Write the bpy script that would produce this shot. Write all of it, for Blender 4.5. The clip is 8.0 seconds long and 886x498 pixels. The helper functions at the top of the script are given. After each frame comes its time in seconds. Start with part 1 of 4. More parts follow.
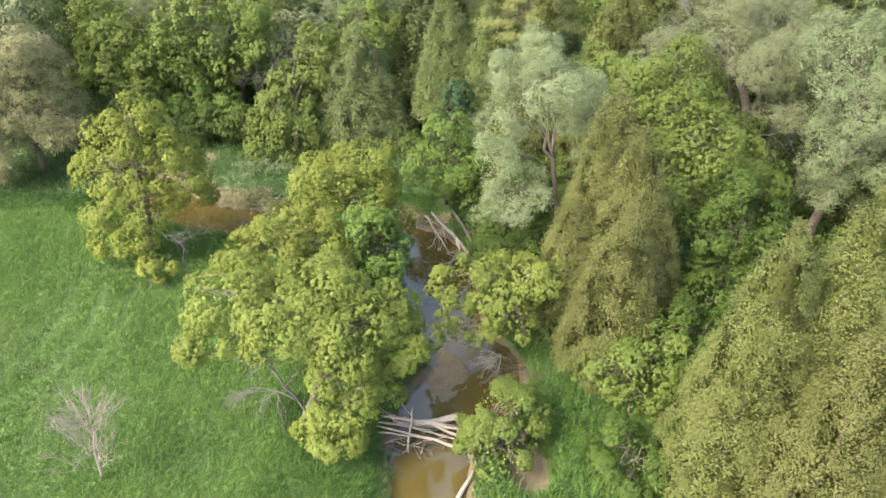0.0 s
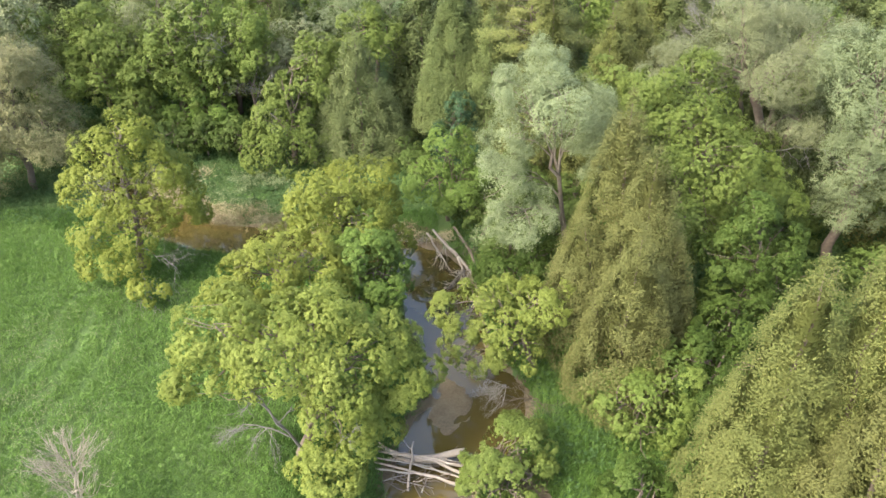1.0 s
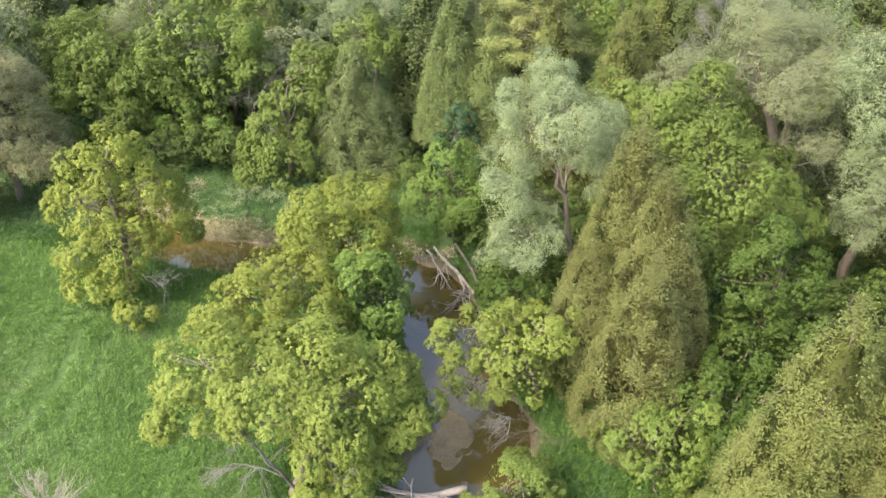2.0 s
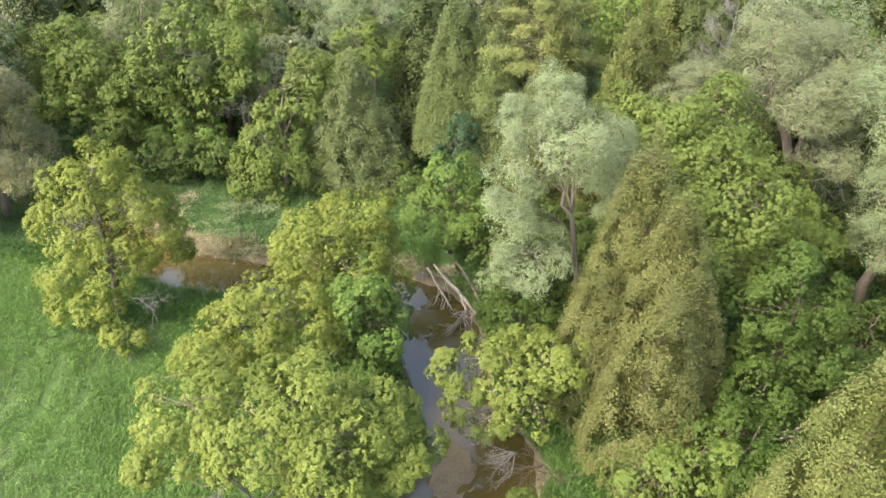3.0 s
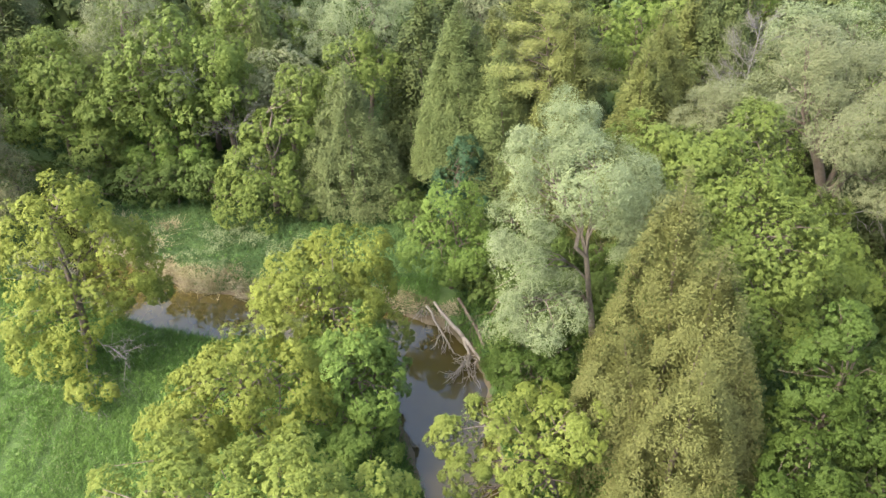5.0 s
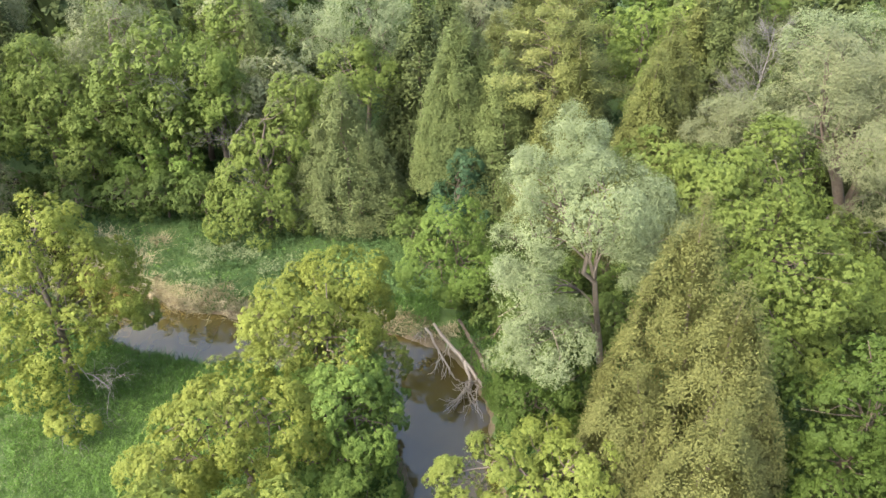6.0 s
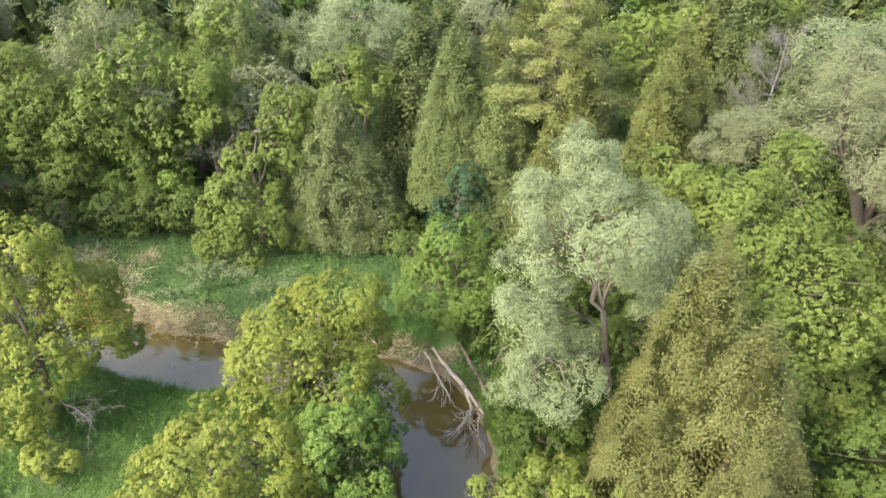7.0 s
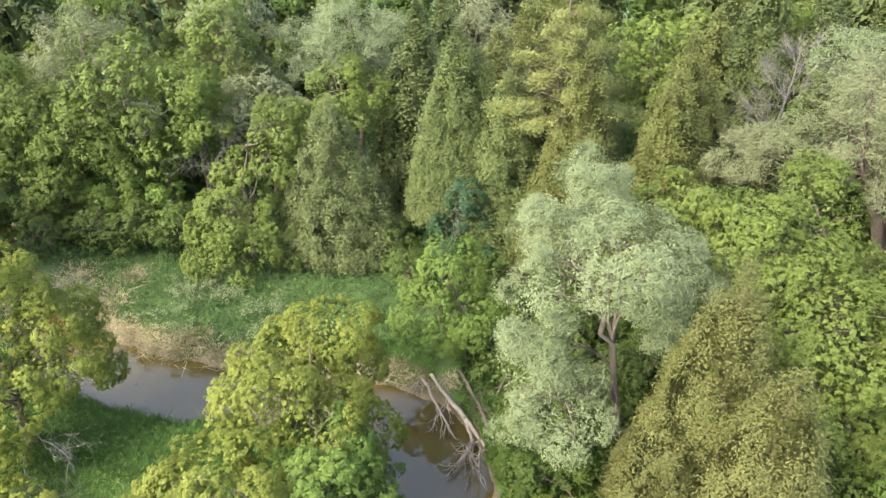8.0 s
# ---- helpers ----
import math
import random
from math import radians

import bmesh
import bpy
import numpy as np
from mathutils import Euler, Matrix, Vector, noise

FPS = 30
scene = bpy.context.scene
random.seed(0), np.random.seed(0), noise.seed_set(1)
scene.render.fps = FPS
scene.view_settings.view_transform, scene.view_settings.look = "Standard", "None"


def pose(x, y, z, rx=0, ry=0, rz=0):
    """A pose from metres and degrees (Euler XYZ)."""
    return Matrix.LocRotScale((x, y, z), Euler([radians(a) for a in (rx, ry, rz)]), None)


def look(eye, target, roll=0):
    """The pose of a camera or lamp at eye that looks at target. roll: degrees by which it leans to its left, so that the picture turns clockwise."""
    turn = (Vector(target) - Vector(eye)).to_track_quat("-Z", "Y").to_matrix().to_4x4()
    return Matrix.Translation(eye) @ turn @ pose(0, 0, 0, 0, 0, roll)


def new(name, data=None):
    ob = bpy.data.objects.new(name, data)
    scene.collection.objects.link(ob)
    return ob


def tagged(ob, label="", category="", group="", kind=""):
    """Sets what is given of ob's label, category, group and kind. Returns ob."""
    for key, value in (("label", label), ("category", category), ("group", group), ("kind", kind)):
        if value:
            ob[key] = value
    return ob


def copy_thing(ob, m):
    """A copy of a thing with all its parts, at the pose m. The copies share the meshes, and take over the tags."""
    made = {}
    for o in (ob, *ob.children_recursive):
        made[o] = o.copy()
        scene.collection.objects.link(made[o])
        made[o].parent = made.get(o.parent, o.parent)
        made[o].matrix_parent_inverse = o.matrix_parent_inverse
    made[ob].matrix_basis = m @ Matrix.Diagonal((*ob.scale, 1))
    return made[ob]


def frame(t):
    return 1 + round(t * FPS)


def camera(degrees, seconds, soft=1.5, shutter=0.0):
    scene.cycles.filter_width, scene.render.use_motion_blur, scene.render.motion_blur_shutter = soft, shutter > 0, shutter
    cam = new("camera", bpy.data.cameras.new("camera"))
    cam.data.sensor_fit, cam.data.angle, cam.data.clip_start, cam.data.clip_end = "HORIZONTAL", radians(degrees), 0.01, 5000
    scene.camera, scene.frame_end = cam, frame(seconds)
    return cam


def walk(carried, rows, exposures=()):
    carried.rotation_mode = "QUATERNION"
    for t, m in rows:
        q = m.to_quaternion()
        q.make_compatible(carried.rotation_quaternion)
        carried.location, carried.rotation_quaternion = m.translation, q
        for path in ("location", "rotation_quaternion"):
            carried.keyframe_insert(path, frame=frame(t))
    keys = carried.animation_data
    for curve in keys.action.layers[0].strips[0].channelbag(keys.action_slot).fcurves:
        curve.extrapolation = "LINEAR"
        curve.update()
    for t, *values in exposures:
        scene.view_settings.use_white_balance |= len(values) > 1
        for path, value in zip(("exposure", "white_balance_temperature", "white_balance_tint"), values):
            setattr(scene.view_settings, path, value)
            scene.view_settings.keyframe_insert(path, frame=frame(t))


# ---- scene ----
cam = camera(65.1, 8.0, soft=1.45)
METRES, EYE, TILT, LEAN, TURN = 16.0, 25.4, -33.6, 0.0, 0.0
ROWS = [
    (0.0, 0.0, 0.0, 0.0, 0.0, 0.0, 0.0),
    (0.5, 0.0002, 0.0497, 0.0354, 0.07, 0.07, 0.03),
    (1.0, -0.0006, 0.1004, 0.0714, 0.14, 0.11, 0.04),
    (1.5, -0.0001, 0.1524, 0.1061, 0.2, 0.14, 0.06),
    (3.0, -0.0002, 0.3068, 0.2105, 0.29, 0.11, 0.07),
    (3.5, -0.0001, 0.358, 0.2451, 0.33, 0.08, 0.08),
    (4.0, -0.0005, 0.4104, 0.2792, 0.36, 0.03, 0.08),
    (4.5, -0.0009, 0.4634, 0.3128, 0.36, -0.02, 0.1),
    (6.0, -0.003, 0.622, 0.4171, 0.31, -0.21, 0.19),
    (6.5, -0.0039, 0.6749, 0.4515, 0.28, -0.24, 0.25),
    (7.0, -0.0045, 0.7277, 0.4854, 0.23, -0.27, 0.3),
    (7.5, -0.004, 0.7802, 0.5198, 0.2, -0.35, 0.35),
    (8.0, -0.0039, 0.833, 0.5529, 0.15, -0.3, 0.37),
]
walk(cam, [(t, pose(0, 0, EYE, TILT, LEAN, TURN) @ pose(METRES * x, METRES * y, METRES * z, 90 + pitch, roll, yaw)) for t, x, y, z, yaw, pitch, roll in ROWS])

# ---- light ----
world = bpy.data.worlds.new("sky")
scene.world = world
world.use_nodes = True
wn = world.node_tree.nodes
sky = wn.new("ShaderNodeTexSky")
sky.sky_type = "NISHITA"
sky.sun_disc = False
SUN_EL, SUN_AZ = radians(45), radians(-121)   # azimuth from north (+y), clockwise
sky.sun_elevation, sky.sun_rotation = SUN_EL, SUN_AZ
sky.air_density, sky.dust_density, sky.ozone_density = 1.0, 4.0, 1.0
wn["Background"].inputs["Strength"].default_value = 0.172
haze = wn.new("ShaderNodeHueSaturation")      # thin overcast: paler than a clear sky
haze.inputs["Saturation"].default_value, haze.inputs["Value"].default_value = 0.95, 1.35
world.node_tree.links.new(sky.outputs[0], haze.inputs["Color"])
world.node_tree.links.new(haze.outputs[0], wn["Background"].inputs["Color"])
sun = new("sun", bpy.data.lights.new("sun", "SUN"))
sun.data.energy, sun.data.angle, sun.data.color = 2.2, radians(24), (1.0, 0.92, 0.78)
sd = Vector((math.sin(SUN_AZ) * math.cos(SUN_EL), math.cos(SUN_AZ) * math.cos(SUN_EL), math.sin(SUN_EL)))
sun.matrix_world = look(sd * 200, (0, 0, 0))
scene.view_settings.exposure = 1.66


# ---- materials ----
def mat_new(name):
    m = bpy.data.materials.new(name)
    m.use_nodes = True
    return m, m.node_tree.nodes, m.node_tree.links, m.node_tree.nodes["Principled BSDF"]


def noise_node(n, l, scale, detail=3.0, rough=0.55, coords="Object"):
    tc, no = n.new("ShaderNodeTexCoord"), n.new("ShaderNodeTexNoise")
    no.inputs["Scale"].default_value, no.inputs["Detail"].default_value, no.inputs["Roughness"].default_value = scale, detail, rough
    l.new(tc.outputs[coords], no.inputs["Vector"])
    return no.outputs["Fac"]


def ramp(n, l, fac, stops):
    r = n.new("ShaderNodeValToRGB")
    e = r.color_ramp.elements
    while len(e) < len(stops):
        e.new(0.5)
    for k, (p, c) in zip(e, stops):
        k.position, k.color = p, (*c, 1)
    l.new(fac, r.inputs["Fac"])
    return r.outputs["Color"]


def mixc(n, l, fac, a, b, mode="MIX"):
    m = n.new("ShaderNodeMix")
    m.data_type, m.blend_type = "RGBA", mode
    for sock, v in ((m.inputs[0], fac), (m.inputs[6], a), (m.inputs[7], b)):
        if isinstance(v, (int, float)):
            sock.default_value = v
        elif isinstance(v, tuple):
            sock.default_value = (*v, 1)
        else:
            l.new(v, sock)
    return m.outputs[2]


def leaf_material(name, dark, mid, pale, odd, patch=0.35, gloss=0.6, trans=0.34):
    """Leaves: every leaf differs, patches of younger leaves, one tint a plant, light through the blade."""
    m, n, l, p = mat_new(name)
    geo, info = n.new("ShaderNodeNewGeometry"), n.new("ShaderNodeObjectInfo")
    each = ramp(n, l, geo.outputs["Random Per Island"], [(0.0, dark), (0.45, mid), (0.95, pale), (1.0, odd)])
    each = mixc(n, l, 0.62, each, mid)
    big = noise_node(n, l, patch, 2.0)
    patchy = mixc(n, l, ramp(n, l, big, [(0.38, (0, 0, 0)), (0.68, (1, 1, 1))]), mixc(n, l, 0.35, each, dark), mixc(n, l, 0.45, each, pale))
    grain = noise_node(n, l, 4.5, 3.0, 0.6)
    gm = n.new("ShaderNodeMapRange")
    gm.inputs[1].default_value, gm.inputs[2].default_value, gm.inputs[3].default_value, gm.inputs[4].default_value = 0.3, 0.7, 0.84, 1.14
    l.new(grain, gm.inputs[0])
    patchy = mixc(n, l, 1.0, patchy, gm.outputs[0], "MULTIPLY")
    hue = n.new("ShaderNodeHueSaturation")
    mr = n.new("ShaderNodeMapRange")
    mr.inputs[3].default_value, mr.inputs[4].default_value = 0.9, 1.1
    l.new(info.outputs["Random"], mr.inputs[0])
    l.new(mr.outputs[0], hue.inputs["Value"])
    l.new(patchy, hue.inputs["Color"])
    l.new(hue.outputs[0], p.inputs["Base Color"])
    p.inputs["Roughness"].default_value = gloss
    p.inputs["Specular IOR Level"].default_value = 0.14
    tr, mx = n.new("ShaderNodeBsdfTranslucent"), n.new("ShaderNodeMixShader")
    l.new(hue.outputs[0], tr.inputs["Color"])
    mx.inputs[0].default_value = trans
    l.new(p.outputs[0], mx.inputs[1])
    l.new(tr.outputs[0], mx.inputs[2])
    l.new(mx.outputs[0], n["Material Output"].inputs["Surface"])
    return m


def bark_material(name, a, b, scale=6.0, rough=0.9):
    m, n, l, p = mat_new(name)
    f = noise_node(n, l, scale, 6.0, 0.7)
    g = noise_node(n, l, scale * 0.2, 2.0)
    c = mixc(n, l, g, ramp(n, l, f, [(0.3, a), (0.7, b)]), a)
    l.new(c, p.inputs["Base Color"])
    p.inputs["Roughness"].default_value = rough
    bump = n.new("ShaderNodeBump")
    bump.inputs["Strength"].default_value, bump.inputs["Distance"].default_value = 0.6, 0.02
    l.new(f, bump.inputs["Height"])
    l.new(bump.outputs[0], p.inputs["Normal"])
    return m


MAPLE = leaf_material("maple_leaf", (0.143, 0.174, 0.031), (0.182, 0.215, 0.040), (0.223, 0.249, 0.051), (0.259, 0.267, 0.068))
MAPLE_PALE = leaf_material("maple_leaf_pale", (0.124, 0.158, 0.031), (0.159, 0.196, 0.041), (0.197, 0.229, 0.052), (0.235, 0.246, 0.066))
MAPLE_LIGHT = leaf_material("maple_leaf_light", (0.098, 0.138, 0.029), (0.127, 0.168, 0.037), (0.158, 0.198, 0.048), (0.190, 0.214, 0.062))
MAPLE_FRESH = leaf_material("maple_leaf_fresh", (0.096, 0.155, 0.032), (0.128, 0.194, 0.040), (0.167, 0.232, 0.054), (0.209, 0.252, 0.070))
MAPLE_MID = leaf_material("maple_leaf_mid", (0.090, 0.131, 0.027), (0.120, 0.164, 0.035), (0.154, 0.198, 0.047), (0.189, 0.217, 0.064))
# deep maple green, darkened further to hold the thicket's shade in the leaf colour
MAPLE_SHADED = leaf_material("maple_leaf_shaded", (0.048, 0.083, 0.016), (0.066, 0.106, 0.020), (0.089, 0.129, 0.027), (0.118, 0.146, 0.040))
# shrub green toned down: shade under the tall trees is put into it
SHRUB = leaf_material("shrub_leaf", (0.058, 0.091, 0.020), (0.079, 0.115, 0.026), (0.104, 0.143, 0.038), (0.136, 0.162, 0.057))
BLUE = leaf_material("bluish_leaf", (0.031, 0.070, 0.032), (0.046, 0.091, 0.041), (0.063, 0.113, 0.054), (0.085, 0.135, 0.063))
WILLOW = leaf_material("willow_leaf", (0.138, 0.168, 0.081), (0.156, 0.190, 0.093), (0.179, 0.213, 0.108), (0.205, 0.236, 0.131), patch=0.5, trans=0.22)
OLIVE = leaf_material("olive_willow_leaf", (0.140, 0.156, 0.077), (0.170, 0.189, 0.094), (0.205, 0.220, 0.116), (0.246, 0.254, 0.145), patch=0.5, trans=0.22)
BROWNISH = leaf_material("brownish_willow_leaf", (0.165, 0.160, 0.074), (0.200, 0.196, 0.090), (0.236, 0.230, 0.110), (0.268, 0.258, 0.134), patch=0.5, trans=0.22)
CEDAR_GREY = leaf_material("cedar_spray_grey", (0.078, 0.099, 0.038), (0.102, 0.124, 0.046), (0.129, 0.152, 0.059), (0.157, 0.163, 0.068), patch=0.7, gloss=0.7, trans=0.16)
CEDAR = leaf_material("cedar_spray", (0.078, 0.091, 0.025), (0.101, 0.114, 0.032), (0.127, 0.139, 0.042), (0.158, 0.148, 0.055), patch=0.7, gloss=0.7, trans=0.16)
CEDAR_TAN = leaf_material("cedar_spray_tan", (0.082, 0.091, 0.028), (0.106, 0.112, 0.035), (0.131, 0.136, 0.045), (0.162, 0.145, 0.059), patch=0.7, gloss=0.7, trans=0.16)
# darker copy of the cedar green: background forest shade put into the colour
CEDAR_SHADED = leaf_material("cedar_spray_shaded", (0.055, 0.074, 0.025), (0.073, 0.095, 0.031), (0.098, 0.118, 0.039), (0.118, 0.124, 0.046), patch=0.7, gloss=0.7, trans=0.16)
CEDAR_DARK = leaf_material("cedar_spray_dark", (0.077, 0.103, 0.035), (0.103, 0.133, 0.044), (0.136, 0.164, 0.055), (0.164, 0.173, 0.065), patch=0.7, gloss=0.7, trans=0.16)
PINE = leaf_material("pine_needles", (0.090, 0.114, 0.033), (0.141, 0.159, 0.048), (0.204, 0.207, 0.063), (0.258, 0.243, 0.081), patch=0.6, gloss=0.6, trans=0.16)
GRASS = leaf_material("grass_blade", (0.080, 0.148, 0.028), (0.101, 0.180, 0.038), (0.130, 0.210, 0.052), (0.176, 0.232, 0.080), patch=0.22, trans=0.3)
LUSH = leaf_material("lush_grass_blade", (0.052, 0.108, 0.020), (0.066, 0.132, 0.026), (0.086, 0.156, 0.035), (0.118, 0.176, 0.052), patch=0.3, trans=0.3)
FORB = leaf_material("forb_leaf", (0.041, 0.082, 0.024), (0.054, 0.100, 0.032), (0.073, 0.124, 0.043), (0.118, 0.150, 0.071), patch=0.4)
STRAW = leaf_material("dry_grass", (0.274, 0.233, 0.132), (0.353, 0.307, 0.181), (0.442, 0.401, 0.256), (0.486, 0.466, 0.314), patch=0.6, trans=0.15)
BARK = bark_material("grey_brown_bark", (0.090, 0.069, 0.051), (0.204, 0.168, 0.132))
PALEBARK = bark_material("pale_willow_bark", (0.120, 0.096, 0.072), (0.252, 0.216, 0.171))
DEADWOOD = bark_material("grey_dead_wood", (0.183, 0.166, 0.142), (0.351, 0.324, 0.283), 9.0)
GREYTWIG = bark_material("grey_twig_bark", (0.120, 0.111, 0.102), (0.234, 0.222, 0.204), 9.0)
PALEWOOD = bark_material("bleached_log", (0.225, 0.187, 0.144), (0.435, 0.392, 0.335), 4.0, 0.85)
WETWOOD = bark_material("wet_stick", (0.066, 0.050, 0.033), (0.198, 0.152, 0.106), 8.0, 0.7)


def ground_material():
    m, n, l, p = mat_new("meadow_and_bank_soil")
    at = n.new("ShaderNodeAttribute")
    at.attribute_name = "shore"
    fine, mid, wide = noise_node(n, l, 9.0, 6.0, 0.7), noise_node(n, l, 1.3, 4.0), noise_node(n, l, 0.16, 3.0)
    turf = mixc(n, l, wide, ramp(n, l, fine, [(0.3, (0.045, 0.085, 0.018)), (0.7, (0.075, 0.130, 0.030))]), ramp(n, l, mid, [(0.3, (0.055, 0.095, 0.020)), (0.7, (0.090, 0.140, 0.036))]))
    sand = ramp(n, l, mid, [(0.25, (0.066, 0.049, 0.026)), (0.5, (0.118, 0.095, 0.054)), (0.75, (0.175, 0.145, 0.089))])
    sand = mixc(n, l, 0.5, sand, ramp(n, l, fine, [(0.3, (0.083, 0.058, 0.031)), (0.7, (0.216, 0.178, 0.111))]))
    edge = n.new("ShaderNodeMath")
    edge.operation = "MULTIPLY_ADD"
    l.new(mid, edge.inputs[0])
    edge.inputs[1].default_value = 1.2
    l.new(at.outputs["Fac"], edge.inputs[2])
    fac = ramp(n, l, edge.outputs[0], [(0.93, (1, 1, 1)), (1.0, (0, 0, 0))])
    l.new(mixc(n, l, fac, turf, sand), p.inputs["Base Color"])
    p.inputs["Roughness"].default_value = 0.95
    bump = n.new("ShaderNodeBump")
    bump.inputs["Strength"].default_value, bump.inputs["Distance"].default_value = 0.8, 0.06
    l.new(fine, bump.inputs["Height"])
    l.new(bump.outputs[0], p.inputs["Normal"])
    return m


def water_material():
    m, n, l, p = mat_new("silty_creek_water")
    f = noise_node(n, l, 0.5, 3.0)
    l.new(ramp(n, l, f, [(0.3, (0.066, 0.051, 0.014)), (0.7, (0.082, 0.063, 0.019))]), p.inputs["Base Color"])
    p.inputs["Roughness"].default_value = 0.02
    p.inputs["IOR"].default_value = 1.72
    bump = n.new("ShaderNodeBump")
    bump.inputs["Strength"].default_value, bump.inputs["Distance"].default_value = 0.05, 0.02
    l.new(noise_node(n, l, 2.2, 3.0), bump.inputs["Height"])
    l.new(bump.outputs[0], p.inputs["Normal"])
    clear, mx = n.new("ShaderNodeBsdfTransparent"), n.new("ShaderNodeMixShader")   # the bed shows faintly through
    clear.inputs["Color"].default_value = (0.62, 0.52, 0.30, 1)
    mx.inputs[0].default_value = 0.07
    l.new(p.outputs[0], mx.inputs[1])
    l.new(clear.outputs[0], mx.inputs[2])
    l.new(mx.outputs[0], n["Material Output"].inputs["Surface"])
    return m


SOIL, WATER = ground_material(), water_material()


# ---- mesh helpers ----
def link_mesh(name, me, material, parent=None, label=""):
    me.materials.append(material)
    ob = new(name, me)
    if parent is not None:
        ob.parent = parent
    return tagged(ob, label)


def faces_mesh(name, verts, corners):
    """A mesh of equal polygons: verts (n, k, 3), each row one loose face."""
    nf, k = verts.shape[0], corners
    me = bpy.data.meshes.new(name)
    me.vertices.add(nf * k)
    me.vertices.foreach_set("co", verts.reshape(-1).astype(np.float32))
    me.loops.add(nf * k)
    me.loops.foreach_set("vertex_index", np.arange(nf * k, dtype=np.int32))
    me.polygons.add(nf)
    me.polygons.foreach_set("loop_start", np.arange(0, nf * k, k, dtype=np.int32))
    me.update()
    return me


def unit(v):
    return v / np.maximum(np.linalg.norm(v, axis=-1, keepdims=True), 1e-9)


def tube(path, radii, sides=7, rough=0.0, rng=None):
    """A tapered, capped tube along a path; returns vertices and faces."""
    path = np.array(path, float)
    verts, faces = [], []
    ring = np.linspace(0, 2 * np.pi, sides, endpoint=False)
    for i, (q, r) in enumerate(zip(path, radii)):
        d = unit(path[min(i + 1, len(path) - 1)] - path[max(i - 1, 0)])
        a = unit(np.cross(d, (0.31, 0.9, 0.17)))
        b = np.cross(d, a)
        k = 1 if rng is None else 1 + rough * rng.normal(size=sides)
        verts += list(q + (np.cos(ring) * r * k)[:, None] * a + (np.sin(ring) * r * k)[:, None] * b)
        if i:
            o = (i - 1) * sides
            faces += [(o + j, o + (j + 1) % sides, o + sides + (j + 1) % sides, o + sides + j) for j in range(sides)]
    faces.append(tuple(range(sides))[::-1])
    faces.append(tuple(range(len(verts) - sides, len(verts))))
    return verts, faces


def tubes_mesh(name, tubes, smooth=True):
    verts, faces = [], []
    for v, f in tubes:
        o = len(verts)
        verts += [tuple(q) for q in v]
        faces += [tuple(o + i for i in q) for q in f]
    me = bpy.data.meshes.new(name)
    me.from_pydata(verts, [], faces)
    if smooth:
        me.polygons.foreach_set("use_smooth", [True] * len(me.polygons))
    return me


def bent(a, b, rng, bow=0.1, steps=5, rise=0.0):
    """A crooked way from a to b."""
    a, b = np.array(a, float), np.array(b, float)
    t = np.linspace(0, 1, steps)[:, None]
    w = a + (b - a) * t
    off = rng.normal(size=(steps, 3)) * bow * np.linalg.norm(b - a) * 0.5
    off[0] = off[-1] = 0
    w = w + off
    w[:, 2] += rise * np.sin(np.pi * t[:, 0])
    return w


def sweep(a, b, up, rng, steps=8):
    """A limb that leaves along up and bends over to b."""
    a, b = np.array(a, float), np.array(b, float)
    t = np.linspace(0, 1, steps)[:, None]
    c = a + unit(np.array(up, float) + rng.normal(size=3) * 0.12) * np.linalg.norm(b - a) * 0.55
    w = a * (1 - t) ** 2 + c * 2 * t * (1 - t) + b * t ** 2
    w[1:-1] += rng.normal(size=(steps - 2, 3)) * 0.02 * np.linalg.norm(b - a)
    return w


# ---- foliage ----
LEAF = {   # leaf length, width, leaves a spray, spray length, sprays a square metre
    "maple": (0.094, 0.073, 12, 0.12, 22.0),
    "willow": (0.105, 0.036, 13, 0.22, 29.0),
    "cedar": (0.088, 0.043, 13, 0.19, 22.0),
    "shrub": (0.096, 0.075, 11, 0.125, 19.0),
    "maple2": (0.122, 0.096, 11, 0.16, 14.0),
    "willow2": (0.145, 0.054, 11, 0.28, 16.0),
    "cedar2": (0.125, 0.062, 11, 0.22, 13.0),
    "mid": (0.18, 0.145, 9, 0.24, 7.0),
    "midfine": (0.20, 0.11, 9, 0.30, 6.5),
    "herb": (0.085, 0.060, 8, 0.13, 0.0),
    "back": (0.44, 0.36, 6, 0.5, 2.0),
}
FINE = ("cedar", "cedar2", "midfine")
TUFTED = ("maple", "maple2", "shrub", "mid", "herb", "back")


